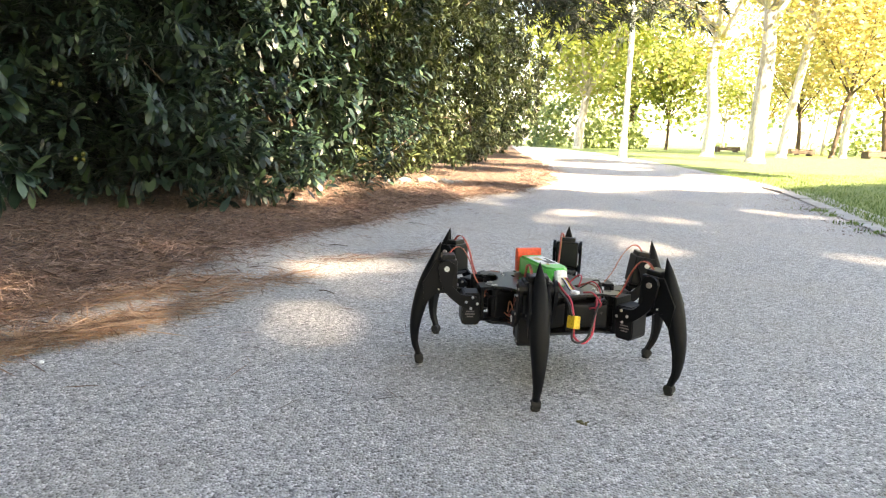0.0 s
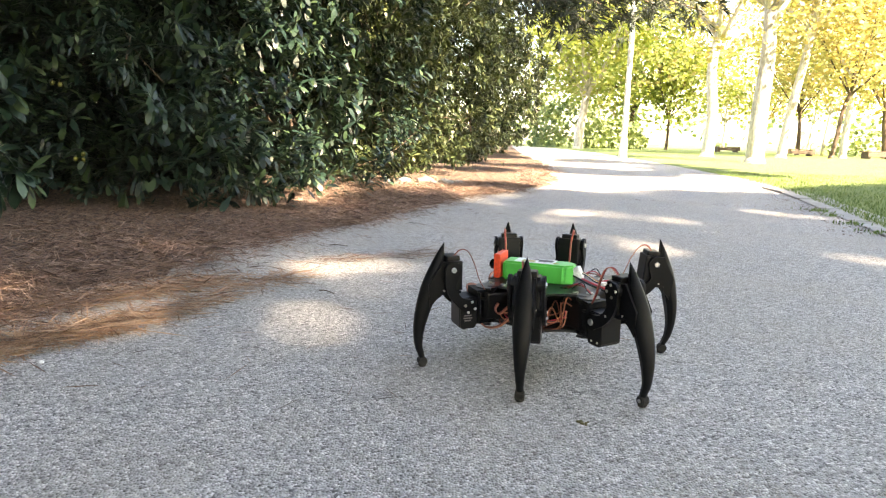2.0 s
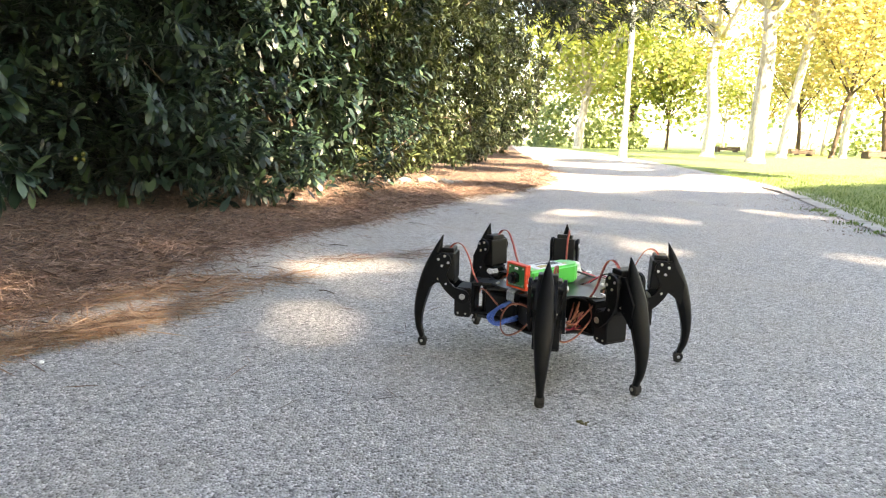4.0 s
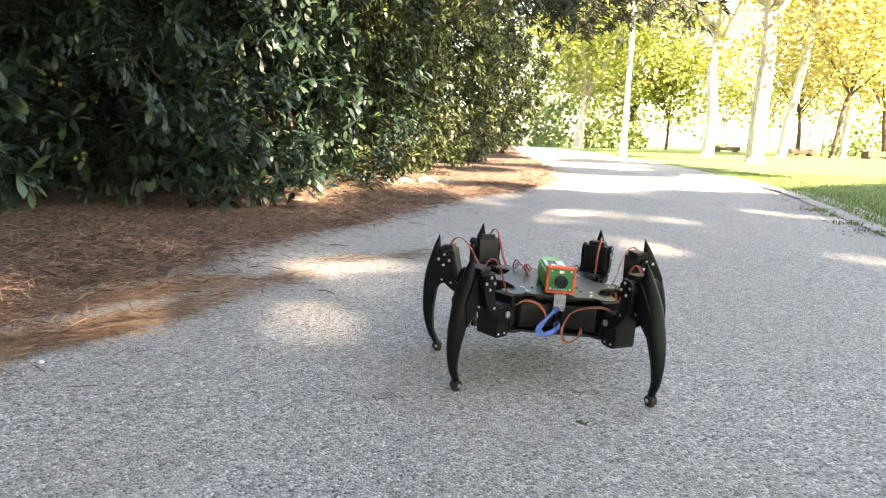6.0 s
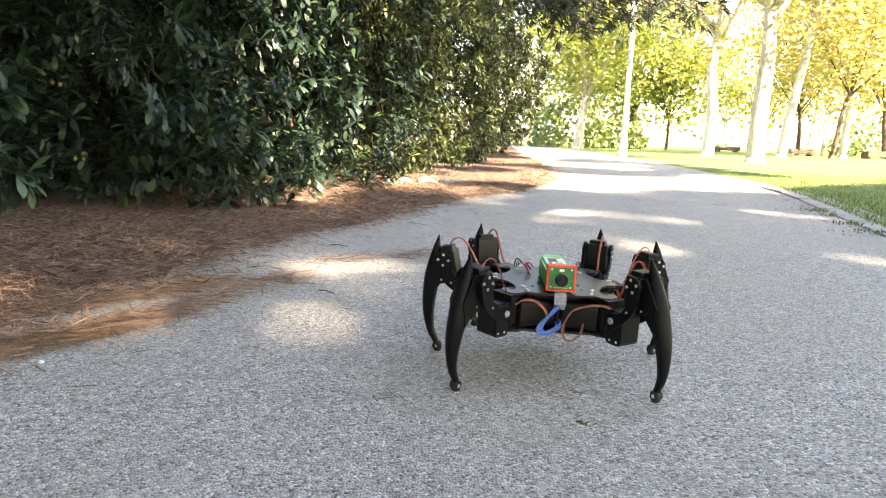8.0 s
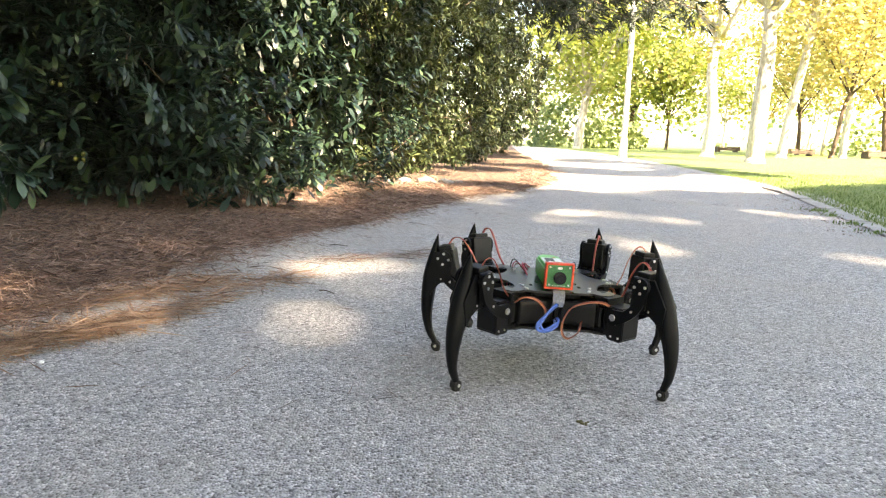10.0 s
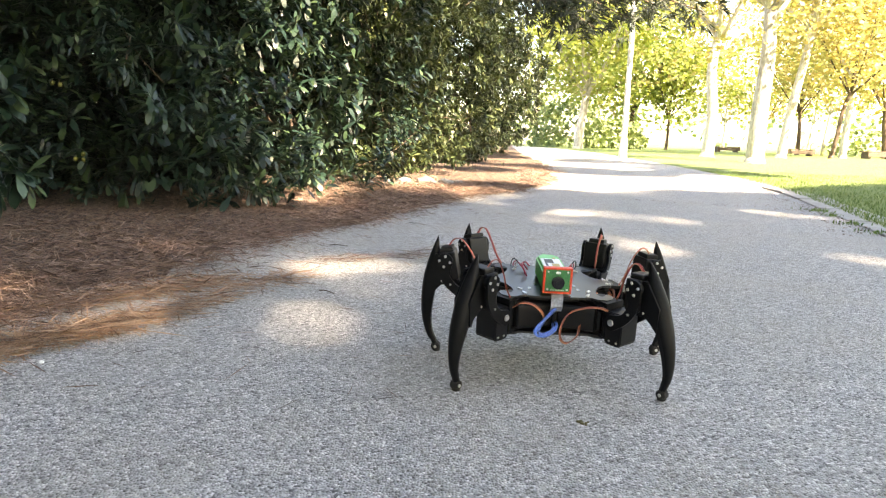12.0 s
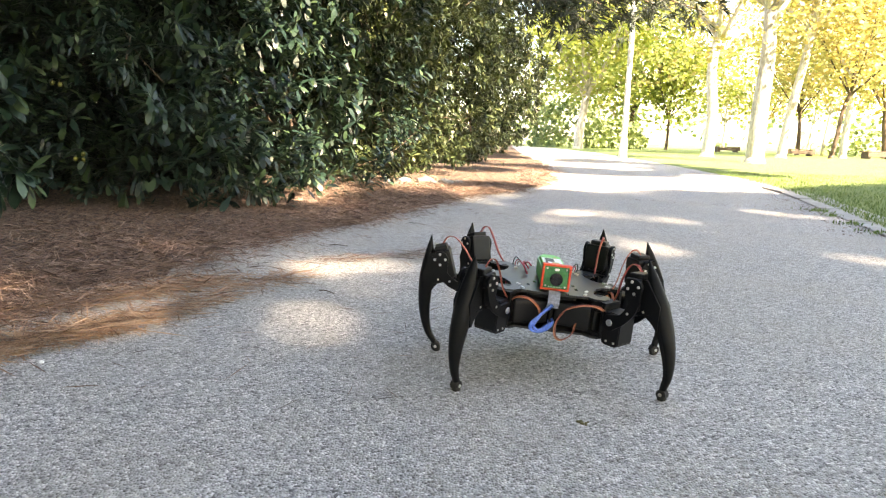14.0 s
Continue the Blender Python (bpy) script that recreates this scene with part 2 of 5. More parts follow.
def build_ground():
    big = [-400, -120, -50, -25, -14, -8, -4, -2, 0, 2, 3, 4, 5, 7, 9, 12, 16, 22, 30, 45, 60, 90, 160, 300, 600]
    xs = [-400, -150, -60, -30, -15, -8, -4, -2, 0, 1, 2, 2.5, 3, 3.5, 4, 4.5, 5, 7, 10, 15, 25, 40, 80, 200, 500]
    verts = [(x, y, ground_z(x, y) - 0.035) for y in big for x in xs]
    n = len(xs)
    faces = [(j * n + i, j * n + i + 1, (j + 1) * n + i + 1, (j + 1) * n + i) for j in range(len(big) - 1) for i in range(n - 1)]
    thing("ground", cloud("ground", np.array(verts), np.array(faces), EARTH, True), None, "bare brown earth of the park", "ground", kind="structure")
    sheet("path", lambda y: (along(LITTER_EDGE, y) - 0.9, along(KERB, y) + 0.25), [-14, -12, -10, -8, -6, -4.5] + ys_between(-3, 30, 60), lambda x, y: ground_z(x, y) + wobble(x, y, 1.1, 0.0015) + (0.0 if y < 4 else -0.002), PATH,
          "pale grey stone-chip asphalt park path, dappled with sun", "path")
    rag = lambda y: along(LITTER_EDGE, y) - 0.05 + wobble(0, y, 3.0, 0.12) + wobble(5, y, 11.0, 0.08) + wobble(9, y, 31.0, 0.04)
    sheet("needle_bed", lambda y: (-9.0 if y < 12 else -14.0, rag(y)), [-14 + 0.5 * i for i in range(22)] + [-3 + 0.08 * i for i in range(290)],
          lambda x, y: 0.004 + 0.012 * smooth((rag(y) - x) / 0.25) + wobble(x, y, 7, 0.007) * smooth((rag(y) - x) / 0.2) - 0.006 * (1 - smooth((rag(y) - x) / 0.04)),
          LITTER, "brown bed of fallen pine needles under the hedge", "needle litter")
    sheet("lawn", lambda y: (along(KERB, y) + (0.05 if y < 4.4 else 0.05 + wobble(1, y, 2.0, 0.12)), max(9.6, along(KERB, y) + 9.0)), [-14, -12, -10, -8, -6, -4.5] + ys_between(-3, 30, 80) + [40, 60, 120],
          lambda x, y: ground_z(x, y) - 0.012 + (0.024 + (wobble(x, y, 2.0, 0.008) if y < 20 else 0)) * smooth((x - along(KERB, y) - 0.02) / 0.3), TURF, "sunlit green lawn beside the path", "lawn")
    # kerb of low blocks, set end to end
    kerb = empty_thing("kerb", "low worn grey stone kerb between path and lawn", "kerb", kind="structure")
    bm = bmesh.new()
    add_box(bm, (0.10, 0.488, 0.09), None, 0.008, 2)
    block = None
    y = -13.5
    while y < 4.6:
        a, b = along(KERB, y), along(KERB, y + 0.48)
        turn = math.degrees(math.atan2(-(b - a), 0.48))
        if block is None:
            ob = part("kerb_stone", bm, STONE, kerb)
            block = ob.data
        else:
            ob = part("kerb_stone", block, None, kerb)
        ob.matrix_basis = pose((a + b) / 2, y + 0.24, -0.035 + random.uniform(-0.004, 0.004), random.uniform(-.6, .6), random.uniform(-2, 2), turn + random.uniform(-.8, .8))
        y += 0.49
    # the lawn's far side
    verts = [(x, y, ground_z(x, y) + 0.010) for y in (-14, 0, 4, 8, 14, 20, 30, 40, 70, 120) for x in (9.2, 14, 20, 40, 90)]
    faces = [(j * 5 + i, j * 5 + i + 1, j * 5 + i + 6, j * 5 + i + 5) for j in range(9) for i in range(4)]
    thing("far_lawn", cloud("far_lawn", np.array(verts), np.array(faces), TURF, True), None, "sunlit green lawn running on to the far trees", "lawn", kind="structure")


build_ground()


# ---------------------------------------------------------------- leaves and trees
LEAF = np.array([(0, 0, 0), (0.34, 0.10, 0.035), (0.34, -0.10, 0.035), (0.74, 0.17, 0.03), (0.74, -0.17, 0.03), (1, 0, -0.08)], dtype=float)
LEAF_ROUND = np.array([(0, 0, 0), (0.30, 0.075, 0.03), (0.30, -0.075, 0.03), (0.66, 0.17, 0.035), (0.66, -0.17, 0.035), (0.90, 0.12, -0.01), (0.90, -0.12, -0.01), (1, 0, -0.06)], dtype=float)
LEAF_ROUND_T = np.array([(0, 2, 1), (1, 2, 3), (2, 4, 3), (3, 4, 5), (4, 6, 5), (5, 6, 7)])
LEAF_T = np.array([(0, 2, 1), (1, 2, 3), (2, 4, 3), (3, 4, 5)])
FINE_X = (0.0, 0.15, 0.35, 0.55, 0.75, 0.92)
FINE_W = (0.012, 0.05, 0.105, 0.15, 0.165, 0.09)
LEAF_FINE = np.array([(x, w * k, 0.05 * math.sin(2.6 * x) - 0.10 * x * x + (0.022 if k else 0)) for x, w in zip(FINE_X, FINE_W) for k in (1, 0, -1)] + [(1, 0, -0.08)], dtype=float)
LEAF_FINE_T = np.array([q for i in range(5) for a in (0, 1) for q in ((3 * i + a, 3 * i + a + 1, 3 * i + a + 4), (3 * i + a, 3 * i + a + 4, 3 * i + a + 3))] + [(15, 16, 18), (16, 17, 18)])
FLAT = np.array([(0, 0, 0), (0.5, 0.42, 0.08), (1, 0, -0.1), (0.5, -0.42, 0.08)], dtype=float)
FLAT_T = np.array([(0, 2, 1), (0, 3, 2)])


def spread(shape, tris, at, way, roll, size, width=1.0):
    """Many copies of a small shape: its x axis along way, turned by roll."""
    n = len(at)
    way = way / np.maximum(np.linalg.norm(way, axis=1, keepdims=True), 1e-6)
    ref = np.tile((0.0, 0.0, 1.0), (n, 1))
    ref[np.abs(way[:, 2]) > 0.95] = (1.0, 0.0, 0.0)
    s = np.cross(ref, way)
    s /= np.linalg.norm(s, axis=1, keepdims=True)
    u = np.cross(way, s)
    c, q = np.cos(roll)[:, None], np.sin(roll)[:, None]
    s, u = s * c + u * q, u * c - s * q
    loc = shape[None] * size[:, None, None] * np.array((1, width, width if width < 0.5 else 1))
    v = at[:, None] + loc[..., :1] * way[:, None] + loc[..., 1:2] * s[:, None] + loc[..., 2:] * u[:, None]
    f = tris[None] + (np.arange(n) * len(shape))[:, None, None]
    return v.reshape(-1, 3), f.reshape(-1, tris.shape[1])


def rosettes(rng, tips, ways, per, size, flare, width, fine=False):
    """Whorls of leaves at the ends of twigs."""
    n = len(tips)
    at = np.repeat(tips, per, axis=0)
    way = np.repeat(ways, per, axis=0)
    side = rng.normal(size=(n * per, 3))
    side -= way * (side * way).sum(1, keepdims=True)
    side /= np.linalg.norm(side, axis=1, keepdims=True)
    f = rng.uniform(flare[0], flare[1], n * per)[:, None]
    d = way * (1 - f) + side * f
    at = at - way * rng.uniform(0, size * 0.9, n * per)[:, None]
    d[:, 2] -= 0.12
    # blades face the sky as far as their direction lets them
    shape, tris = {"round": (LEAF_ROUND, LEAF_ROUND_T), True: (LEAF_FINE, LEAF_FINE_T), False: (LEAF, LEAF_T)}[fine]
    return spread(shape, tris, at, d, rng.normal(0, 0.35, n * per), rng.uniform(0.65, 1.15, n * per) * size, width)


def bush(seed, blobs, count, size, material, label, stems, per=9, width=1.0, low=0.0, spray=22, fine=False, around=False, arm=0.34, clump=0.0):
    """A dense evergreen shrub: a dark core of leaves and leafy shoots that stand out of several rounded masses."""
    rng = np.random.default_rng(seed)
    base = empty_thing("hedge_shrub", label, "shrub", group="evergreen hedge along the path")
    tips, ways, deep = [], [], []
    wood = bmesh.new()
    vol = np.array([b[3] * b[5] + b[4] * b[5] for b in blobs])
    for b, k in zip(blobs, (count * vol / vol.sum()).astype(int)):
        c, r = np.array(b[:3]), np.array(b[3:])
        d = rng.normal(size=(k * 3, 3))
        d /= np.linalg.norm(d, axis=1, keepdims=True)
        if not around:
            d = d[(d[:, 1] < 0.35) | (d[:, 0] > 0.2)]
        lump = lambda q: 1 + 0.22 * noise.noise(Vector(q * 2.3 + c))
        # the core
        core_at = 0.64 if clump else 0.71
        core = d[:int(k * 0.55)]
        p = c + core * r * (np.array([lump(q) for q in core]) * (core_at + rng.normal(0, 0.08, len(core))))[:, None]
        w = core / r
        w = w / np.linalg.norm(w, axis=1, keepdims=True) * 0.8 + rng.normal(0, 0.45, w.shape)
        w[:, 2] += 0.15
        tips.append(p)
        ways.append(w)
        deep.append(np.ones(len(p), bool))
        # the shoots
        reach = min(arm, 0.8 * min(r))
        shoots = max(3, int(k * 0.45) // spray)
        made = 0
        for q in d[::-1]:
            if made >= shoots:
                break
            if clump and noise.noise(Vector(c + q * r) * clump) < 0.02:
                continue
            made += 1
            n = q / r
            n /= np.linalg.norm(n)
            s = c + q * r * lump(q) * 0.86
            side = rng.normal(size=3)
            side -= n * (side @ n)
            side /= np.linalg.norm(side)
            e = s + reach * rng.uniform(0.6, 1.2) * (n * rng.uniform(0.35, 0.9) + side * 0.75 + np.array((0, 0, rng.uniform(-0.25, 0.6))))
            m = (s + e) / 2 + np.array((0, 0, -0.14 * reach)) + side * 0.05 * reach
            if e[2] > low + 0.05 and rng.random() < 0.35:
                add_tube(wood, [s, m, e], (0.0026, 0.0010), 5, 3)
            u = rng.uniform(0.1, 1, spray) ** 0.8
            u[0] = 1
            line = s * ((1 - u) ** 2)[:, None] + 2 * m * (u * (1 - u))[:, None] + e * (u ** 2)[:, None]
            off = rng.normal(0, 1, (spray, 3)) * (0.20 * reach * (1.15 - u))[:, None]
            axis = (e - s) / np.linalg.norm(e - s)
            tips.append(line + off)
            deep.append(np.zeros(spray, bool))
            ways.append(axis * 0.75 + off / (0.20 * reach) * 0.45 + np.array((0, 0, 0.35)) + rng.normal(0, 0.15, (spray, 3)))
    tips, ways = np.vstack(tips), np.vstack(ways)
    ways /= np.linalg.norm(ways, axis=1, keepdims=True)
    keep = tips[:, 2] > low + 0.06 * rng.random(len(tips)) ** 2
    tips, ways, deep = tips[keep], ways[keep], np.concatenate(deep)[keep]
    v, f = rosettes(rng, tips[~deep], ways[~deep], per, size, (0.45, 0.95), width, fine)
    v2, f2 = rosettes(rng, tips[deep], ways[deep], 8, size * (1.0 if fine is True else 1.3), (0.5, 1.0), 0.9, fine)
    v, f = np.vstack([v, v2]), np.vstack([f, f2 + len(v)])
    tagged(part("foliage", cloud("foliage", v, f, material, fine is True), None, base), kind="stuff")
    tagged(part("twig_work", wood, DARK_BARK, base), kind="stuff")
    for i in range(stems):
        b = blobs[i % min(3, len(blobs))]
        x, y = b[0] + rng.uniform(-.5, .5) * b[3], b[1] + rng.uniform(0, .5) * b[4]
        q = np.array(b[:3]) + 0.55 * (tips[rng.integers(len(tips))] - np.array(b[:3]))
        part("branch", tube_mesh([(x, y, -0.03), (x * .8 + q[0] * .2, y * .8 + q[1] * .2, 0.35 * q[2] + .1), (x * .35 + q[0] * .65, y * .35 + q[1] * .65, 0.75 * q[2] + .1), q], (0.010, 0.003), 6, 4), DARK_BARK, base)
    return base


def plant_hedge():
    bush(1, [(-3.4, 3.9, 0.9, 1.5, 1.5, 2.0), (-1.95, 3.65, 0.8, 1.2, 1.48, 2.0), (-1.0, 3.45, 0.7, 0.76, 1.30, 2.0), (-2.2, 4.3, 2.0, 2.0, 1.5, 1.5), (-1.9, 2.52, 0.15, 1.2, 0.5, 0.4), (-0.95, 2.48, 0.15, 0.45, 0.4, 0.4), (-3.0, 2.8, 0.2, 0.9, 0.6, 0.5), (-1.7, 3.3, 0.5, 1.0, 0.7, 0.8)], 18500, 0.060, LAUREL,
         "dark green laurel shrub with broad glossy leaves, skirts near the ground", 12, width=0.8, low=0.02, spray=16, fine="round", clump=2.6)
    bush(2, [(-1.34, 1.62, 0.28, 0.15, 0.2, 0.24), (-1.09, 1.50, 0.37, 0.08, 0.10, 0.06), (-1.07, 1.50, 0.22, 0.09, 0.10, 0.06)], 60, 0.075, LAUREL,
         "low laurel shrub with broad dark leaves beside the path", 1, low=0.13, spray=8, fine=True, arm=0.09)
    bush(3, [(-0.52, 5.15, 0.8, 0.70, 1.25, 2.0), (-1.5, 5.3, 1.6, 1.0, 1.2, 1.7)], 9000, 0.056, SHRUB,
         "tall dense evergreen shrub with narrow leaves, partly sunlit", 10, width=0.75, clump=2.2)
    bush(4, [(-0.05, 7.4, 1.1, 0.95, 1.5, 2.2), (-0.75, 8.3, 2.0, 1.4, 1.7, 1.9)], 8000, 0.066, SHRUB,
         "tall dense evergreen shrub with narrow leaves, partly sunlit", 8, width=0.75, clump=1.8)
    bush(5, [(0.3, 10.6, 1.3, 1.15, 1.8, 2.4), (0.1, 12.6, 1.5, 1.5, 1.9, 2.6)], 5600, 0.085, SHRUB,
         "tall dense evergreen shrub closing the row at the bend", 8, width=0.75)
    # dense backing row added so that no sky light comes through the hedge
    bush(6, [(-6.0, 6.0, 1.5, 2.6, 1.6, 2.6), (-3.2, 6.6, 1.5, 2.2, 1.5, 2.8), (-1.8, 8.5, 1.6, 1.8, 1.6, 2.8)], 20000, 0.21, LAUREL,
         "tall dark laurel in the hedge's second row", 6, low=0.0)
    # added outside the view: keeps side light off the left hedge and needle bed
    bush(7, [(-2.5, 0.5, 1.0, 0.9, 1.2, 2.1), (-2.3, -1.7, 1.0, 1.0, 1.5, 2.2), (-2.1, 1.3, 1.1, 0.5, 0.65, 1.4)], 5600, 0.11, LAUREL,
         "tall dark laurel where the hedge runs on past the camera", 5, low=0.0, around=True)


def tree(seed, at, height, girth, fork, reach, leaves, leaf, leaf_mat, bark, label, lean=(0, 0), group="park trees", low=None, category="tree"):
    """A park tree: tapered trunk, forking limbs, twigs and a ragged crown of single leaves."""
    rng = np.random.default_rng(seed)
    x, y = at
    base = empty_thing("park_tree", label, category, pose(x, y, ground_z(x, y) - 0.02), group)
    bm = bmesh.new()
    top = Vector((lean[0], lean[1], fork))
    line = [(0, 0, -0.05), (lean[0] * .25 + rng.normal(0, .02), lean[1] * .25, fork * .33), (lean[0] * .6 + rng.normal(0, .03), lean[1] * .6, fork * .7), top]
    add_tube(bm, [(0, 0, -0.05), (0, 0, 0.12)], (girth * 0.78, girth * 0.52), 12, 3)
    add_tube(bm, line, (girth * 0.55, girth * 0.36), 12, 6)
    ends = []
    for i in range(6):
        a = 2 * math.pi * (i + rng.uniform(-.3, .3)) / 6
        r, h = reach * rng.uniform(.45, .9), (height - fork) * rng.uniform(.35, .9)
        q = top + Vector((math.cos(a) * r, math.sin(a) * r, h))
        m = top + (q - top) * .45 + Vector((math.cos(a), math.sin(a), -0.4)) * r * .12
        s = top - Vector((0, 0, rng.uniform(0, .12) * fork))
        add_tube(bm, [s, m, q], (girth * rng.uniform(.16, .26), girth * .05), 8, 4)
        ends += [m, q]
        for j in range(4):
            u = m + (q - m) * rng.uniform(0, .8)
            e = u + Vector(rng.normal(0, .35, 3)) * reach * .7
            add_tube(bm, [u, (u + e) / 2 + Vector((0, 0, .06 * reach)), e], (girth * .07, girth * .02), 6, 3)
            ends.append(e)
    add_tube(bm, [top, top + Vector((lean[0] * .2, 0, (height - fork) * .6)), top + Vector((lean[0] * .3, .1, (height - fork) * .95))], (girth * .3, girth * .05), 8, 4)
    part("trunk", bm, bark, base)
    mid = np.array([lean[0], lean[1], (fork + height) / 2 + .2])
    n_c = 80
    c = mid + rng.normal(size=(n_c, 3)) * np.array((reach * .5, reach * .5, (height - fork) * .32))
    c = np.vstack([c, np.array(ends)])
    which = rng.integers(len(c), size=leaves)
    p = c[which] + rng.normal(size=(leaves, 3)) * reach * np.array((.16, .16, .09))
    floor = (fork * .55 if low is None else low)
    p = p[p[:, 2] > floor]
    w = rng.normal(size=(len(p), 3))
    w[:, 2] = w[:, 2] * .4 - .35
    v, f = spread(FLAT, FLAT_T, p, w, rng.normal(0, .6, len(p)), rng.uniform(.6, 1.2, len(p)) * leaf)
    tagged(part("crown", cloud("crown", v, f, leaf_mat), None, base), kind="stuff")
    return base


def plant_trees():
    pale, young = "pale-barked plane tree with yellowing autumn leaves on the lawn", "young tree with a yellow-green crown on the lawn"
    tree(11, (5.19, 11.07), 6.8, 0.275, 2.55, 2.7, 7980, 0.116, YELLOW, BARK, pale, (0.03, 0.1), low=1.85)
    tree(12, (9.04, 17.8), 7.4, 0.24, 3.5, 2.6, 7980, 0.136, YELLOW, BARK, pale, (0.52, 0.1), low=1.8)
    tree(13, (6.33, 16.0), 7.5, 0.27, 3.0, 2.7, 7980, 0.129, YELLOW, BARK, pale, (0.06, 0.1), low=1.9)
    tree(14, (10.77, 18.45), 5.5, 0.125, 1.9, 2.3, 4940, 0.122, YELLOW, DARK_BARK, "slim dark-barked tree with yellow autumn leaves on the lawn", (0.38, 0.1), low=1.5)
    tree(15, (12.2, 20.3), 6.5, 0.20, 2.6, 2.4, 4940, 0.136, YELLOW, BARK, pale, (0.12, 0), low=1.7)
    tree(16, (4.79, 24.0), 7.0, 0.33, 2.0, 2.9, 10640, 0.170, GREEN, BARK, young, (0.18, 0), low=1.7)
    tree(17, (9.98, 30.0), 6.0, 0.14, 1.5, 2.4, 7980, 0.184, GREEN, DARK_BARK, young, (0.03, 0), low=1.1)
    tree(18, (9.2, 33.0), 7.5, 0.28, 2.0, 3.2, 7980, 0.218, GREEN, DARK_BARK, young, (0.0, 0), low=1.5)
    rng = np.random.default_rng(77)
    far = [(13, 25), (15.5, 27), (18.5, 28), (21, 26), (23.5, 30), (14, 34), (17.5, 36), (21, 38), (27, 36), (7.2, 35), (4.8, 38), (30, 40), (14.6, 22.5)]
    for i, (x, y) in enumerate(far):
        tree(30 + i, (x + rng.uniform(-.5, .5), y), rng.uniform(5.5, 7.5), rng.uniform(.13, .24), rng.uniform(1.5, 2.0), 2.6, 2500, 0.21, (YELLOW, GREEN, GREEN)[i % 3], (DARK_BARK, BARK)[i % 2],
             "far park tree with a thin yellow-green crown", (rng.uniform(-.2, .2), 0), low=1.5)
    # unseen trees added behind the camera and across the lawn to cut low sky light
    for i, (x, y) in enumerate([(0.0, -9.0), (-3.5, -10.0), (-7.0, -7.0), (13.0, -3.0), (15.5, 2.0), (18.5, 7.0), (5.5, -14.0), (13.0, -10.0)]):
        tree(60 + i, (x, y), 9.0, 0.3, 2.2, 3.4, 3400, 0.34, (GREEN, DEEP)[i % 2], DARK_BARK, "broad leafy park tree with low boughs", (0, 0), low=0.5)


def far_shrub(seed, blobs, count, leaf, label, material=DEEP):
    rng = np.random.default_rng(seed)
    pts = []
    for b in blobs:
        d = rng.normal(size=(count, 3))
        d /= np.linalg.norm(d, axis=1, keepdims=True)
        pts.append(np.array(b[:3]) + d * np.array(b[3:]) * rng.uniform(.75, 1.05, (count, 1)))
    p = np.vstack(pts)
    p = p[p[:, 2] > ground_z(p[0, 0], p[0, 1])]
    v, f = spread(FLAT, FLAT_T, p, rng.normal(size=(len(p), 3)), rng.normal(0, .8, len(p)), rng.uniform(.6, 1.2, len(p)) * leaf)
    me = cloud("far_shrub", v, f, material)
    return thing("far_shrub", me, None, label, "shrub", "far shrubs", "stuff")


def bench(at, turn, label="low dark wooden bench on the lawn"):
    """A backless bench of two slats on two plank legs."""
    x, y = at
    base = empty_thing("park_bench", label, "bench", pose(x, y, ground_z(x, y) + 0.01, 0, 0, turn), "park benches")
    for k in (-0.11, 0.11):
        bm = bmesh.new()
        add_box(bm, (1.0, 0.17, 0.04), pose(0, k, 0.215), 0.008)
        part("slat", bm, BENCH, base)
    for k in (-0.4, 0.4):
        bm = bmesh.new()
        add_box(bm, (0.07, 0.36, 0.20), pose(k, 0, 0.095), 0.008)
        part("leg", bm, BENCH, base)
    bm = bmesh.new()
    add_box(bm, (1.0, 0.04, 0.12), pose(0, -0.2, 0.13), 0.006)
    part("apron", bm, BENCH, base)


def lamp_post(at, girth, height, label):
    x, y = at
    base = empty_thing("lamp_post", label, "lamp post", pose(x, y, ground_z(x, y)), "lamp posts by the path")
    bm = bmesh.new()
    add_rod(bm, girth * .5, height, pose(0, 0, height / 2), 14, girth * .34)
    part("pole", bm, POST, base)
    bm = bmesh.new()
    add_rod(bm, girth * .75, 0.35, pose(0, 0, 0.175), 14, girth * .6)
    part("base_collar", bm, POST, base)
    bm = bmesh.new()
    add_rod(bm, 0.10, 0.3, pose(0, 0, height + 0.15), 14, 0.2)
    part("lantern", bm, WHITE, base)


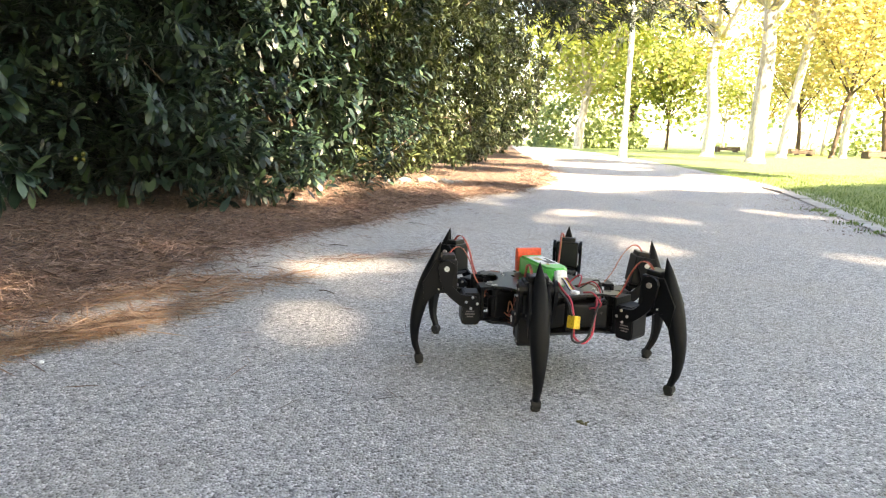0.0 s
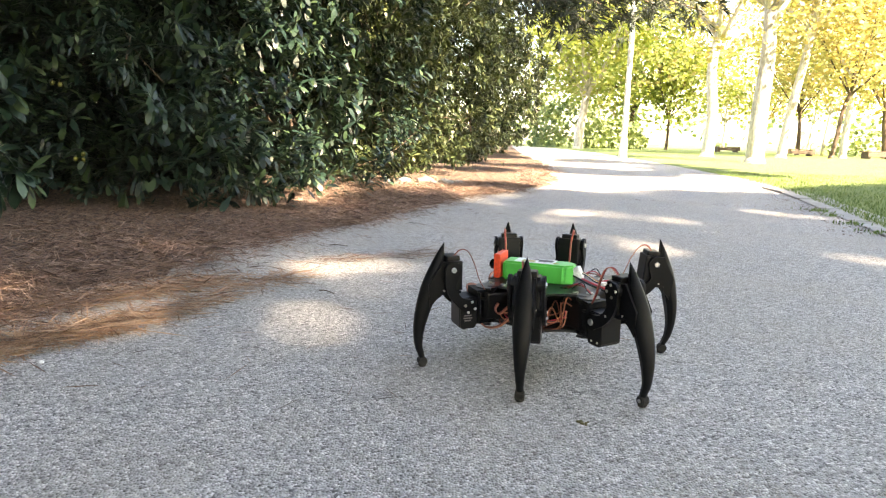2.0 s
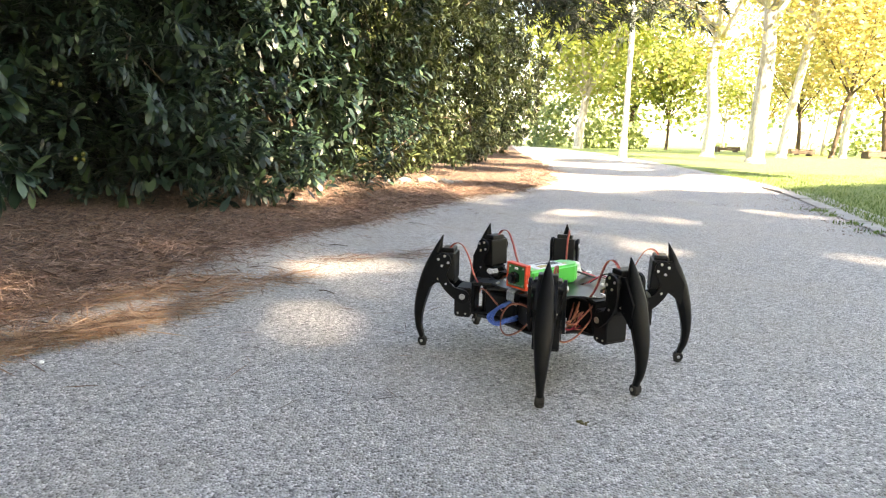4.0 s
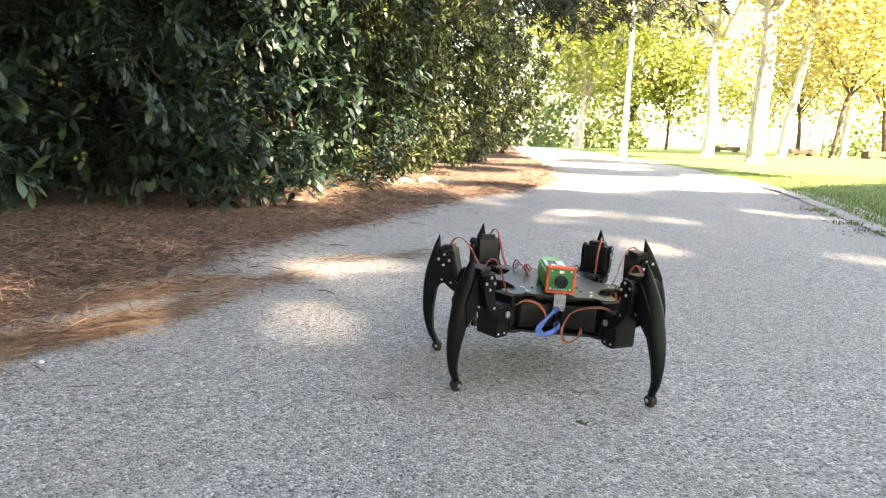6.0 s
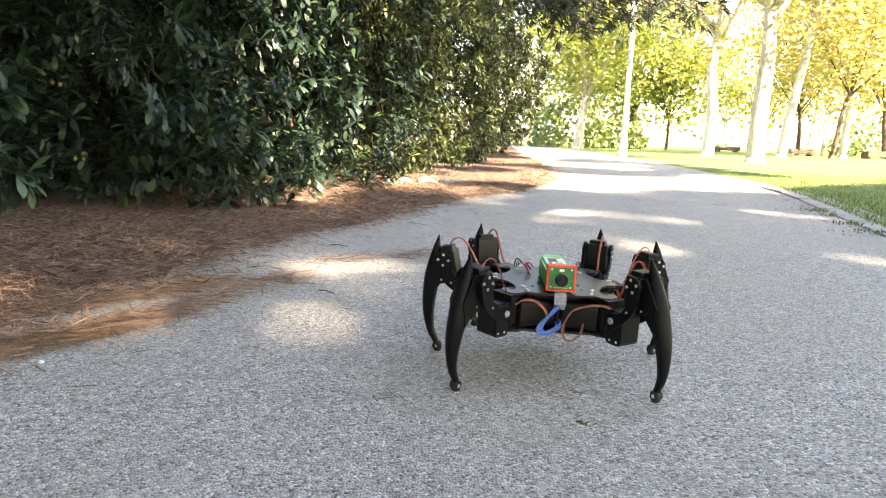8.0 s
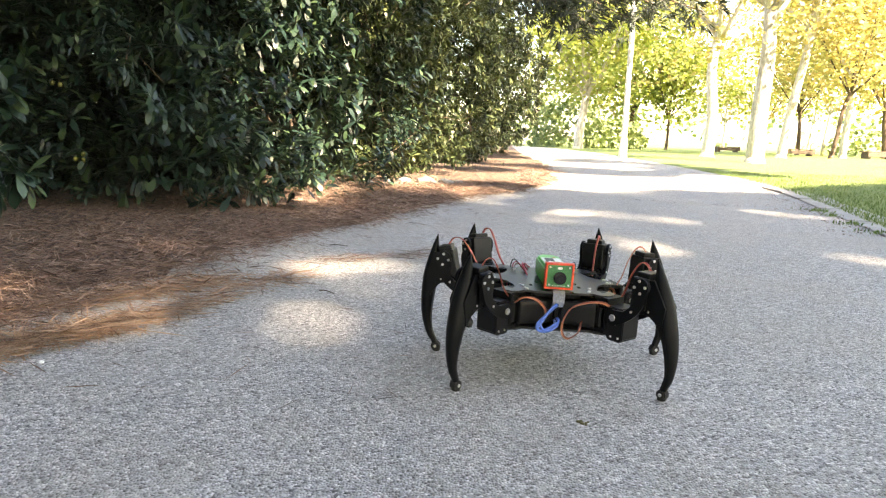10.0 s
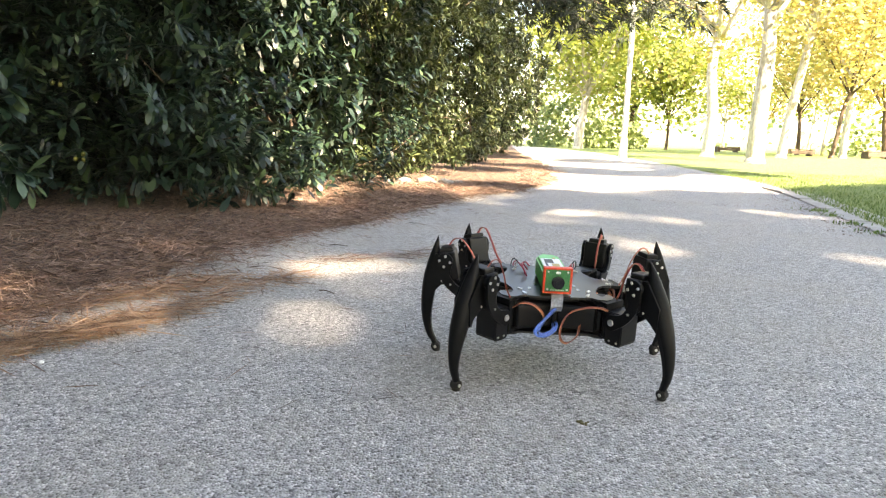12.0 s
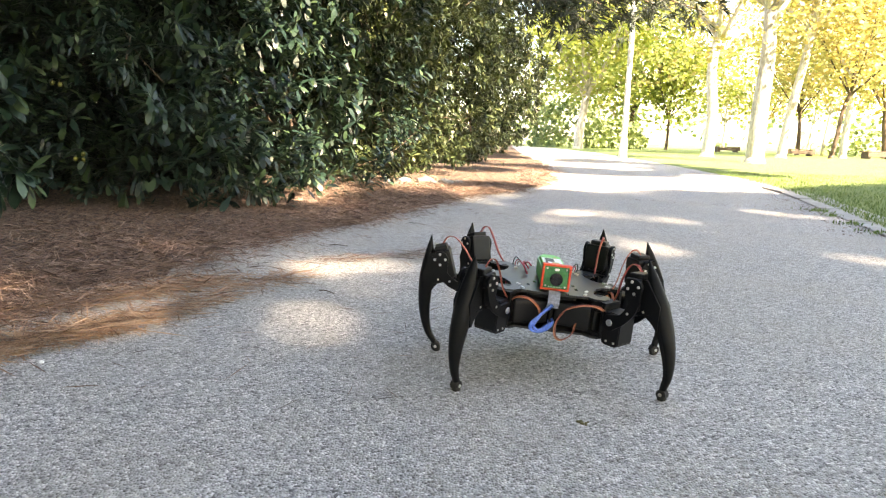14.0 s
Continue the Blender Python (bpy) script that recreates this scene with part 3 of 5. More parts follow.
def conifer(name, seed, trunk, height, sprays, label, category="conifer"):
    """A dark conifer; each spray is (start, end, count) of needle tufts along a bough."""
    rng = np.random.default_rng(seed)
    base = empty_thing(name, label, category)
    bm = bmesh.new()
    x, y = trunk
    add_tube(bm, [(x, y, -0.1), (x + .05, y, height * .5), (x, y + .05, height)], (0.22, 0.05), 12, 5)
    part("trunk", bm, DARK_BARK, base)
    bm = bmesh.new()
    pts, ways = [], []
    for s, e, k, droop in sprays:
        s, e = Vector(s), Vector(e)
        m = (s + e) / 2 + Vector((0, 0, 0.25))
        add_tube(bm, [s, m, e], (0.03, 0.008), 6, 4)
        u = rng.uniform(0.15, 1, k)
        line = np.array(s)[None] * ((1 - u) ** 2)[:, None] + 2 * np.array(m)[None] * (u * (1 - u))[:, None] + np.array(e)[None] * (u ** 2)[:, None]
        pts.append(line + rng.normal(size=(k, 3)) * np.array((droop, droop, droop * .6)))
        w = rng.normal(size=(k, 3)) + np.array(e - s)[None] * .4
        w[:, 2] -= .5
        ways.append(w)
    part("boughs", bm, DARK_BARK, base)
    p, w = np.vstack(pts), np.vstack(ways)
    v, f = spread(FLAT, FLAT_T, np.repeat(p, 10, 0) + rng.normal(0, .02, (len(p) * 10, 3)), np.repeat(w, 10, 0) + rng.normal(0, .9, (len(p) * 10, 3)), rng.uniform(0, 3, len(p) * 10), rng.uniform(.08, .2, len(p) * 10), 0.18)
    tagged(part("needles", cloud("needles", v, f, CONIFER), None, base), kind="stuff")


# holes left in the added crown so that sun spots fall here
GAPS = [(-0.31, 0.985, 0.214, 0.113), (-0.13, 1.46, 0.168, 0.100), (-0.27, 1.64, 0.13, 0.082), (0.30, 2.37, 0.185, 0.109), (0.57, 2.68, 0.235, 0.118), (0.83, 2.61, 0.126, 0.102), (1.40, 2.95, 0.185, 0.118),
        (1.05, 1.74, 0.134, 0.084), (0.44, 1.82, 0.125, 0.098), (0.09, 3.06, 0.218, 0.169), (-0.67, 1.09, 0.172, 0.104), (0.76, 2.08, 0.125, 0.080)]


def open_sky(x, y):
    """Where the added crown is left open to the sun, as places on the ground."""
    if y > 3.48 + 0.33 * x + 0.5 * max(0.0, x - 2.2) + 0.05 * math.sin(5 * x) and x > 0.45:
        return y < 6.0 + 0.4 * math.sin(3 * x) or x > 3.2 or noise.noise((x * 0.9, y * 0.55, 7.0)) > 0.0
    if -1.25 < x < -0.35 and 2.55 < y <= 3.3:
        return x > -0.88 - 1.2 * max(0.0, y - 2.65) and noise.noise((x * 3.2, y * 3.2, 1.5)) > -0.35
    if y > 3.3 and x <= 0.45:
        return noise.noise((x * 1.6, y * 1.6, 0.5)) > (-0.14 if -1.6 < x and y < 6.5 else 0.05)
    return any(((x - a) / rx) ** 2 + ((y - b) / ry) ** 2 < 0.9 for a, b, rx, ry in GAPS)


def added_shade_tree():
    """An unseen conifer added behind the camera; its crown shades the near path."""
    rng = np.random.default_rng(5)
    base = empty_thing("added_shade_tree", "tall dark conifer whose crown shades the path", "conifer")
    k = SUN_TO / SUN_TO.z
    bm = bmesh.new()
    tx, ty = 7.0, -11.5
    add_tube(bm, [(tx, ty, -0.1), (tx, ty, 7.0), (tx + .1, ty, 16.0)], (0.42, 0.07), 14, 6)
    part("trunk", bm, DARK_BARK, base)
    bm = bmesh.new()
    pts = []
    n = 30000
    gx, gy, z = rng.uniform(-7.5, 8.0, n), rng.uniform(-8.0, 11.0, n), rng.uniform(11.0, 13.5, n)
    shift, ways = rng.normal(0, .05, (n, 8, 3)), rng.normal(size=(n, 8, 3)) * np.array((1, 1, .5))
    rolls, sizes = rng.uniform(0, 3, (n, 8)), rng.uniform(.13, .28, (n, 8))
    kept = []
    for i, (a, b, h) in enumerate(zip(gx, gy, z)):
        if not any(open_sky(a + dx, b + dy) for dx, dy in ((0, 0), (.05, 0), (-.05, 0), (0, .05), (0, -.05))):
            pts.append((a + k.x * h, b + k.y * h, h))
            kept.append(i)
    for i in range(16):
        a = 2 * math.pi * i / 16
        add_tube(bm, [(tx, ty, 10.0 + .2 * i), (tx + 2.8 * math.cos(a), ty + 2.8 * math.sin(a), 11.3 + .12 * i), (tx + 5.2 * math.cos(a), ty + 5.2 * math.sin(a), 11.6 + .1 * i)], (0.06, 0.015), 6, 4)
    part("boughs", bm, DARK_BARK, base)
    p = np.array(pts)
    v, f = spread(FLAT, FLAT_T, np.repeat(p, 8, 0) + shift[kept].reshape(-1, 3), ways[kept].reshape(-1, 3), rolls[kept].ravel(), sizes[kept].ravel(), 0.6)
    tagged(part("needles", cloud("needles", v, f, CONIFER), None, base), kind="stuff")


def pine_overhead():
    """A pine added behind the hedge; its unseen crown blocks sky light from the leaves."""
    rng = np.random.default_rng(8)
    base = empty_thing("added_pine", "tall pine behind the hedge with a dark spreading crown", "pine")
    x, y = -2.6, 6.2
    part("trunk", tube_mesh([(x, y, -0.1), (x + .1, y, 3.0), (x, y, 7.5)], (0.26, 0.08), 14, 5), DARK_BARK, base)
    for i in range(10):
        a = 2 * math.pi * i / 10
        part("bough", tube_mesh([(x, y, 3.8 + .15 * i), (x + 2 * math.cos(a), y + 2 * math.sin(a), 4.3 + .1 * i), (x + 4 * math.cos(a), y + 4 * math.sin(a), 4.4 + .1 * i)], (0.06, 0.015), 6, 4), DARK_BARK, base)
    n = 7000
    p = np.stack([rng.uniform(-8.0, 0.5, n), rng.uniform(-2.0, 11.5, n), rng.uniform(3.5, 6.0, n)], 1)
    k = SUN_TO / SUN_TO.z
    # tufts are left out where they would close the sunny gap over the shrubs
    keep = [not (a - k.x * c > -3.2 and b - k.y * c > (2.4 if a - k.x * c > -1.35 else 3.2) and noise.noise(((a - k.x * c) * 1.3, (b - k.y * c) * 1.3, 2.0)) > (-0.9 if b - k.y * c < 7.0 and a - k.x * c > -1.7 else -0.3)) and not (a > -0.9 and b < 2.6) for a, b, c in p]
    p = p[keep]
    m = len(p) * 8
    v, f = spread(FLAT, FLAT_T, np.repeat(p, 8, 0) + rng.normal(0, .06, (m, 3)), rng.normal(size=(m, 3)) * np.array((1, 1, .5)), rng.uniform(0, 3, m), rng.uniform(.15, .34, m), 0.6)
    tagged(part("needles", cloud("needles", v, f, CONIFER), None, base), kind="stuff")


def strew(name, rng, n, place, size, width, material, label, category, lift=0.006, tilt=0.12):
    """Thin dry pieces lying about on the ground."""
    p = []
    while len(p) < n:
        q = place(rng)
        if q:
            p.append((q[0], q[1], ground_z(q[0], q[1]) + lift + rng.uniform(0, .006)))
    p = np.array(p)
    a = rng.uniform(0, 2 * math.pi, n)
    w = np.stack([np.cos(a), np.sin(a) * .75, rng.normal(0, tilt, n)], 1)
    v, f = spread(FLAT, FLAT_T, p, w, rng.normal(0, .5, n), rng.uniform(size[0], size[1], n), width)
    return thing(name, cloud(name, v, f, material), None, label, category, kind="stuff")


def litter():
    rng = np.random.default_rng(9)

    def on_bed(r):
        y = 0.6 + 3.4 * r.random() ** 1.5
        x = along(LITTER_EDGE, y) + wobble(0, y, 3.0, 0.10) - abs(r.normal(0, 0.55)) + r.normal(0, 0.06)
        return (x, y)

    def on_tongue(r):
        u = r.random()
        x = -0.64 + 0.33 * u + r.normal(0, 0.016)
        y = 0.72 + 0.62 * u + r.normal(0, 0.024) + 0.03 * math.sin(9 * u)
        return (x, y) if r.random() < 0.35 + 0.65 * math.sin(math.pi * min(1, u + .25)) else None

    def on_second(r):
        u = r.random()
        return (-0.72 + 0.28 * u + r.normal(0, 0.018), 0.97 + 0.33 * u + r.normal(0, 0.022))

    def on_path(r):
        y = 0.7 + 3.2 * r.random() ** 1.4
        return (along(LITTER_EDGE, y) + abs(r.normal(0, 0.35)), y)

    def on_streak(r):
        u = r.random()
        return (-0.32 + 0.32 * u, 1.50 + 0.16 * u + r.normal(0, 0.025))

    strew("pine_needles", rng, 120000, on_bed, (0.020, 0.052), 0.055, NEEDLE, "dry brown pine needles heaped under the hedge", "pine needles", 0.012, 0.2)
    strew("pine_needles", rng, 2600, on_tongue, (0.025, 0.08), 0.033, STRAW, "drift of dry pine needles lying on the path", "pine needles", 0.003, 0.14)
    strew("pine_needles", rng, 1700, on_second, (0.025, 0.08), 0.033, STRAW, "drift of dry pine needles lying on the path", "pine needles", 0.003, 0.14)
    strew("pine_needles", rng, 260, on_streak, (0.04, 0.10), 0.026, NEEDLE, "thin scatter of dry pine needles on the path", "pine needles", 0.002, 0.08)
    strew("pine_needles", rng, 420, on_path, (0.02, 0.06), 0.035, NEEDLE, "loose dry pine needles scattered on the path", "pine needles", 0.002, 0.06)

    def far_bed(r):
        y = 3.4 + 5.5 * r.random()
        return (along(LITTER_EDGE, y) - 0.5 * abs(r.normal(0, 1)) + 0.06 * r.normal(), y)

    strew("pine_needles", rng, 14000, far_bed, (0.04, 0.09), 0.045, NEEDLE, "dry brown pine needles heaped under the hedge", "pine needles", 0.012, 0.2)

    def on_lawn(r):
        y = 1.9 + 5.0 * r.random() ** 1.6
        x = along(KERB, y) + 0.01 + 2.6 * r.random() ** 1.5
        return (x, y)

    n = 26000
    p = np.array([(*q, ground_z(*q) + 0.008) for q in (on_lawn(rng) for _ in range(n))])
    w = rng.normal(0, .45, (n, 3))
    w[:, 2] = 1
    v, f = spread(FLAT, FLAT_T, p, w, rng.uniform(0, 3, n), rng.uniform(.010, .026, n), 0.2)
    thing("grass", cloud("grass", v, f, BLADE), None, "short green lawn grass", "grass", kind="stuff")

    def at_kerb(r):
        y = 2.2 + 2.2 * r.random()
        return (along(KERB, y) - 0.05 - abs(r.normal(0, 0.10)), y)

    strew("fallen_leaves", rng, 700, at_kerb, (0.004, 0.012), 0.6, NEEDLE, "small dry brown leaves gathered along the kerb", "leaf litter", 0.003, 0.15)
    # the joint across the path where leaves collect, and weeds in the kerb's foot
    def on_joint(r):
        u = 1 - 0.75 * r.random() ** 1.8
        return (0.62 + 1.10 * u, 3.46 - 0.42 * u + r.normal(0, 0.006 + 0.05 * u * u) + wobble(u, 2, 9.0, 0.03))

    strew("fallen_leaves", rng, 170, on_joint, (0.004, 0.012), 0.6, NEEDLE, "small dry brown leaves caught along a joint in the path", "leaf litter", 0.002, 0.12)
    for cx, cy, wide, k in [(1.74, 3.02, 0.03, 110), (1.70, 2.84, 0.022, 40), (1.61, 2.55, 0.03, 50), (1.54, 2.30, 0.025, 36)]:
        p = np.stack([cx + rng.normal(0, wide, k), cy + rng.normal(0, wide, k), np.full(k, 0.002)], 1)
        w = rng.normal(0, .6, (k, 3))
        w[:, 2] = 0.8
        v, f = spread(FLAT, FLAT_T, p, w, rng.uniform(0, 3, k), rng.uniform(.010, .024, k), 0.3)
        thing("weed_tuft", cloud("weed_tuft", v, f, BLADE), None, "small green weeds growing at the foot of the kerb", "weeds", "weeds along the kerb", kind="stuff")
    for x, y, s in [(-0.34, 3.84, .035), (-0.25, 3.9, .045), (-0.12, 3.95, .055), (0.0, 3.9, .05), (-0.44, 3.76, .03), (-0.06, 3.85, .03), (0.07, 3.93, .035)]:
        bm = bmesh.new()
        bmesh.ops.create_icosphere(bm, subdivisions=2, radius=s)
        for q in bm.verts:
            q.co *= 1 + .6 * noise.noise(q.co * 22 + Vector((x, y, 0)))
            q.co.z *= .5
        ob = thing("stone", bm, PALE_STONE, "pale rough stone lying under the shrub", "stone", "stones under the shrub")
        ob.matrix_basis = pose(x, y, 0.02, 0, 0, x * 900)


def small_finds():
    fruit = noisy("green_fruit", (0.07, 0.08, 0.012), (0.14, 0.14, 0.02), 60, 0.5)
    for i, (x, y, z) in enumerate([(-1.315, 2.22, 0.435), (-1.29, 2.22, 0.43), (-0.925, 2.08, 0.35), (-1.195, 2.16, 0.205), (-1.215, 2.15, 0.19), (-1.19, 2.15, 0.188)]):
        bm = bmesh.new()
        bmesh.ops.create_uvsphere(bm, u_segments=12, v_segments=8, radius=0.0072)
        for q in bm.verts:
            q.co.z *= 1.15
        add_rod(bm, 0.0008, 0.008, pose(0, 0, 0.011), 6)
        ob = thing("fruit", bm, fruit, "small yellow-green fruit hanging in the laurel", "fruit", "fruit in the hedge")
        ob.matrix_basis = pose(x, y, z, 10 * i, 5 * i)
    bm = bmesh.new()
    bmesh.ops.create_icosphere(bm, subdivisions=2, radius=0.0036)
    for q in bm.verts:
        q.co *= 1 + 0.5 * noise.noise(q.co * 260)
        q.co.z *= 0.6
    thing("paper_scrap", bm, WHITE, "tiny crumpled white paper scrap on the path", "litter").matrix_basis = pose(-0.515, 0.80, 0.003)
    for i, (x, y, a, n) in enumerate([(-0.50, 1.17, 12, 0.07), (-0.28, 1.72, -8, 0.025), (-0.22, 1.21, -35, 0.02), (0.30, 1.05, 10, 0.018)]):
        ob = thing("stick", tube_mesh([(-n, 0, 0), (-n * .2, n * .08, .002), (n, 0, 0)], (0.0015, 0.0009), 6, 4), DARK_BARK, "thin dark dry stick lying on the path", "stick", "sticks on the path")
        ob.matrix_basis = pose(x, y, 0.004, 0, 0, a)


plant_hedge()
plant_trees()
small_finds()
lamp_post((3.06, 11.4), 0.10, 4.6, "slim pale metal lamp post beside the path")
lamp_post((3.95, 34.0), 0.17, 4.0, "slim pale metal lamp post beside the path")
lamp_post((4.8, 36.0), 0.15, 4.0, "slim pale metal lamp post beside the path")
for spot, turn in (((11.98, 28.2), 5), ((11.86, 22.3), -4), ((13.3, 20.3), 6)):
    bench(spot, turn)
far_shrub(61, [(5.0, 27, .5, 1.6, 1.0, 1.3), (7.0, 28, .3, 1.4, 1.0, .8), (3.6, 29, .6, 1.5, 1, 1.5)], 1600, .2, "clipped green shrubs far across the park")
far_shrub(62, [(17, 26, .1, 2.0, 1.0, .9), (20, 27, .1, 2.0, 1.0, .9), (23, 27, .1, 2.5, 1.0, 1.0)], 1200, .2, "low green shrubs at the far lawn's edge")
far_shrub(63, [(x, 60 + 4 * math.sin(x), 2.0, 4.0, 2, 2.2 + 1.5 * math.sin(x * 1.7)) for x in range(-6, 62, 6)], 120, .6, "far belt of trees round the park")
conifer("cedar_tree", 21, (-0.6, 10.8), 7.0, [((-.3, 10.5, 2.9), (3.4, 9.2, 2.02), 190, .19), ((-.3, 10.5, 2.8), (2.5, 9.3, 1.9), 200, .19), ((0, 10.8, 3.1), (3.0, 9.9, 2.2), 190, .2), ((0, 10.2, 2.6), (1.9, 8.9, 1.72), 300, .2)],
        "dark cedar whose drooping boughs overhang the path")
added_shade_tree()
pine_overhead()
litter()


# ---------------------------------------------------------------- the robot
HIP_Z, COXA, FEMUR, TIBIA = 0.0895, 0.0347, 0.0568, 0.1379
ROOTS = {"LF": (0.0675, 0.0582), "LM": (0.0, 0.0745), "LR": (-0.0675, 0.0582), "RR": (-0.0675, -0.0582), "RM": (0.0, -0.0745), "RF": (0.0675, -0.0582)}
MADE = {}


def keep_mesh(name, build):
    """Builds a mesh once, for all the legs that share it."""
    if name not in MADE:
        bm = build()
        me = bpy.data.meshes.new(name.split("|")[0])
        bm.to_mesh(me)
        bm.free()
        MADE[name] = me
    return MADE[name]


def shared(name, key, build, material, parent, label=""):
    return part(name, keep_mesh(name + "|" + key, build), material, parent, label)


def coxa_bracket(side):
    bm = bmesh.new()
    add_rod(bm, 0.013, 0.005, pose(0, 0, 0.0185), 20)
    add_rod(bm, 0.013, 0.005, pose(0, 0, -0.0245), 20)
    add_slab(bm, [(0, -0.012), (COXA - 0.012, -0.0165), (COXA - 0.012, 0.0165), (0, 0.012)], 0.016, 0.020)
    add_slab(bm, [(0, -0.012), (COXA - 0.012, -0.0165), (COXA - 0.012, 0.0165), (0, 0.012)], -0.026, -0.022)
    add_box(bm, (0.005, 0.035, 0.042), pose(COXA - 0.0145, 0, -0.003), 0.001)
    return bm


def hip_case():
    bm = bmesh.new()
    turn = Matrix(((1, 0, 0, COXA), (0, 0, 1, 0), (0, 1, 0, 0), (0, 0, 0, 1)))
    add_slab(bm, [(-0.0115, 0.0115), (-0.012, -0.0285), (-0.009, -0.0315), (0.0095, -0.0315), (0.0125, -0.0285), (0.0125, 0.006), (0.009, 0.0115)], -0.0165, 0.0165, turn)
    bmesh.ops.bevel(bm, geom=bm.edges[:], offset=0.0012, segments=2, affect="EDGES")
    return bm


def disc(r, h, y, x=0.0, z=0.0, side=1):
    bm = bmesh.new()
    add_rod(bm, r, h, pose(x, y * side, z, 90), 12)
    bmesh.ops.bevel(bm, geom=[e for e in bm.edges if len(e.link_faces) == 2 and e.calc_face_angle(0) > 1], offset=h * 0.25, segments=1, affect="EDGES")
    return bm


def femur_plates(side):
    """Two dog-legged side plates joined by a cross bar."""
    bm = bmesh.new()
    mid = [(0.0, 0.0), (0.016, -0.011), (0.038, -0.0125), (FEMUR, 0.0)]
    rad = [0.0100, 0.0062, 0.0064, 0.0112]
    line = curve_points([(x, 0, z) for x, z in mid], 5)
    out_a, out_b = [], []
    for i, q in enumerate(line):
        d = (line[min(i + 1, len(line) - 1)] - line[max(i - 1, 0)]).normalized()
        r = float(np.interp(i / (len(line) - 1), (0, .33, .66, 1), rad))
        out_a.append((q.x - d.z * r, q.z + d.x * r))
        out_b.append((q.x + d.z * r, q.z - d.x * r))
    d0, d1 = (line[1] - line[0]).normalized(), (line[-1] - line[-2]).normalized()
    a0, a1 = math.atan2(d0.z, d0.x), math.atan2(d1.z, d1.x)
    cap1 = [(FEMUR + rad[-1] * math.cos(a1 + u), rad[-1] * math.sin(a1 + u)) for u in (1.0, .5, 0, -.5, -1.0)]
    cap0 = [(rad[0] * math.cos(a0 + u), rad[0] * math.sin(a0 + u)) for u in (-2.1, -2.6, math.pi, 2.6, 2.1)]
    outline = out_a + cap1 + out_b[::-1] + cap0
    turn = Matrix(((1, 0, 0, 0), (0, 0, 1, 0), (0, 1, 0, 0), (0, 0, 0, 1)))
    for y in (-0.0224, 0.0184):
        add_slab(bm, outline, y, y + 0.004, turn)
    add_box(bm, (0.010, 0.039, 0.008), pose(0.027, 0, -0.013), 0.0015)
    return bm


def tibia_shell():
    """The crescent blade: a spike above the knee, a broad back, a thin ankle."""
    outer = curve_points([(0.006, 0, 0.0336), (0.0185, 0, 0.014), (0.0345, 0, -0.018), (0.0445, 0, -0.053), (0.048, 0, -0.081), (0.0462, 0, -0.105), (0.0415, 0, -0.118), (0.0388, 0, -0.127)], 4)
    inner = curve_points([(0.0054, 0, 0.0330), (0.0080, 0, 0.014), (0.0120, 0, -0.016), (0.0255, 0, -0.050), (0.0345, 0, -0.079), (0.0372, 0, -0.102), (0.0345, 0, -0.115), (0.0326, 0, -0.125)], 4)
    half = np.interp(np.linspace(0, 7, len(outer)), range(8), [0.0006, 0.0066, 0.0124, 0.0114, 0.0083, 0.0056, 0.0046, 0.0049])
    bm = bmesh.new()
    rings = []
    for o, i, h in zip(outer, inner, half):
        rings.append([bm.verts.new(Vector((i.x + (o.x - i.x) * u, w * h, i.z + (o.z - i.z) * u))) for u, w in
                      ((0, -.75), (.45, -1), (.82, -.78), (1, -.3), (1, .3), (.82, .78), (.45, 1), (0, .75))])
    for a, b in zip(rings, rings[1:]):
        for k in range(8):
            bm.faces.new((a[k], a[(k + 1) % 8], b[(k + 1) % 8], b[k])).smooth = k not in (0, 7)
    bm.faces.new(rings[0]), bm.faces.new(rings[-1][::-1])
    # webs that hold the knee servo
    turn = Matrix(((1, 0, 0, 0), (0, 0, 1, 0), (0, 1, 0, 0), (0, 0, 0, 1)))
    web = [(0.012, 0.010), (-0.010, 0.006), (-0.012, -0.0345), (0.012, -0.0345), (0.020, -0.040), (0.029, -0.050), (0.031, -0.020)]
    for y in (-0.0125, 0.0095):
        add_slab(bm, web, y, y + 0.003, turn)
    add_box(bm, (0.034, 0.026, 0.0035), pose(0.002, 0, -0.0325), 0.001)
    add_box(bm, (0.020, 0.020, 0.018), pose(0.015, 0, -0.024), 0.002)
    bmesh.ops.recalc_face_normals(bm, faces=bm.faces[:])
    return bm


def knee_servo():
    bm = bmesh.new()
    add_box(bm, (0.0205, 0.0335, 0.0395), pose(-0.0045, 0, -0.0095), 0.0022, 2)
    add_box(bm, (0.018, 0.024, 0.008), pose(-0.0035, 0, 0.0125), 0.002, 2)
    add_rod(bm, 0.0085, 0.0375, pose(0, 0, 0, 90), 16)
    return bm


def foot_mesh():
    bm = bmesh.new()
    add_rod(bm, 0.0062, 0.011, pose(0.0362, 0, -0.1262, 90), 16)
    add_rod(bm, 0.0054, 0.009, pose(0.0357, 0, -0.1300, 0, -12, 0), 14, 0.0058)
    bmesh.ops.bevel(bm, geom=[e for e in bm.edges if len(e.link_faces) == 2 and e.calc_face_angle(0) > 1], offset=0.0012, segments=2, affect="EDGES")
    return bm


def print_bars():
    """A small maker's label, too small to read."""
    bm = bmesh.new()
    for z, w in ((-0.013, .011), (-0.0165, .013), (-0.020, .009)):
        add_box(bm, (w, 0.0004, 0.0016), pose(COXA + 0.001, 0, z))
    return bm


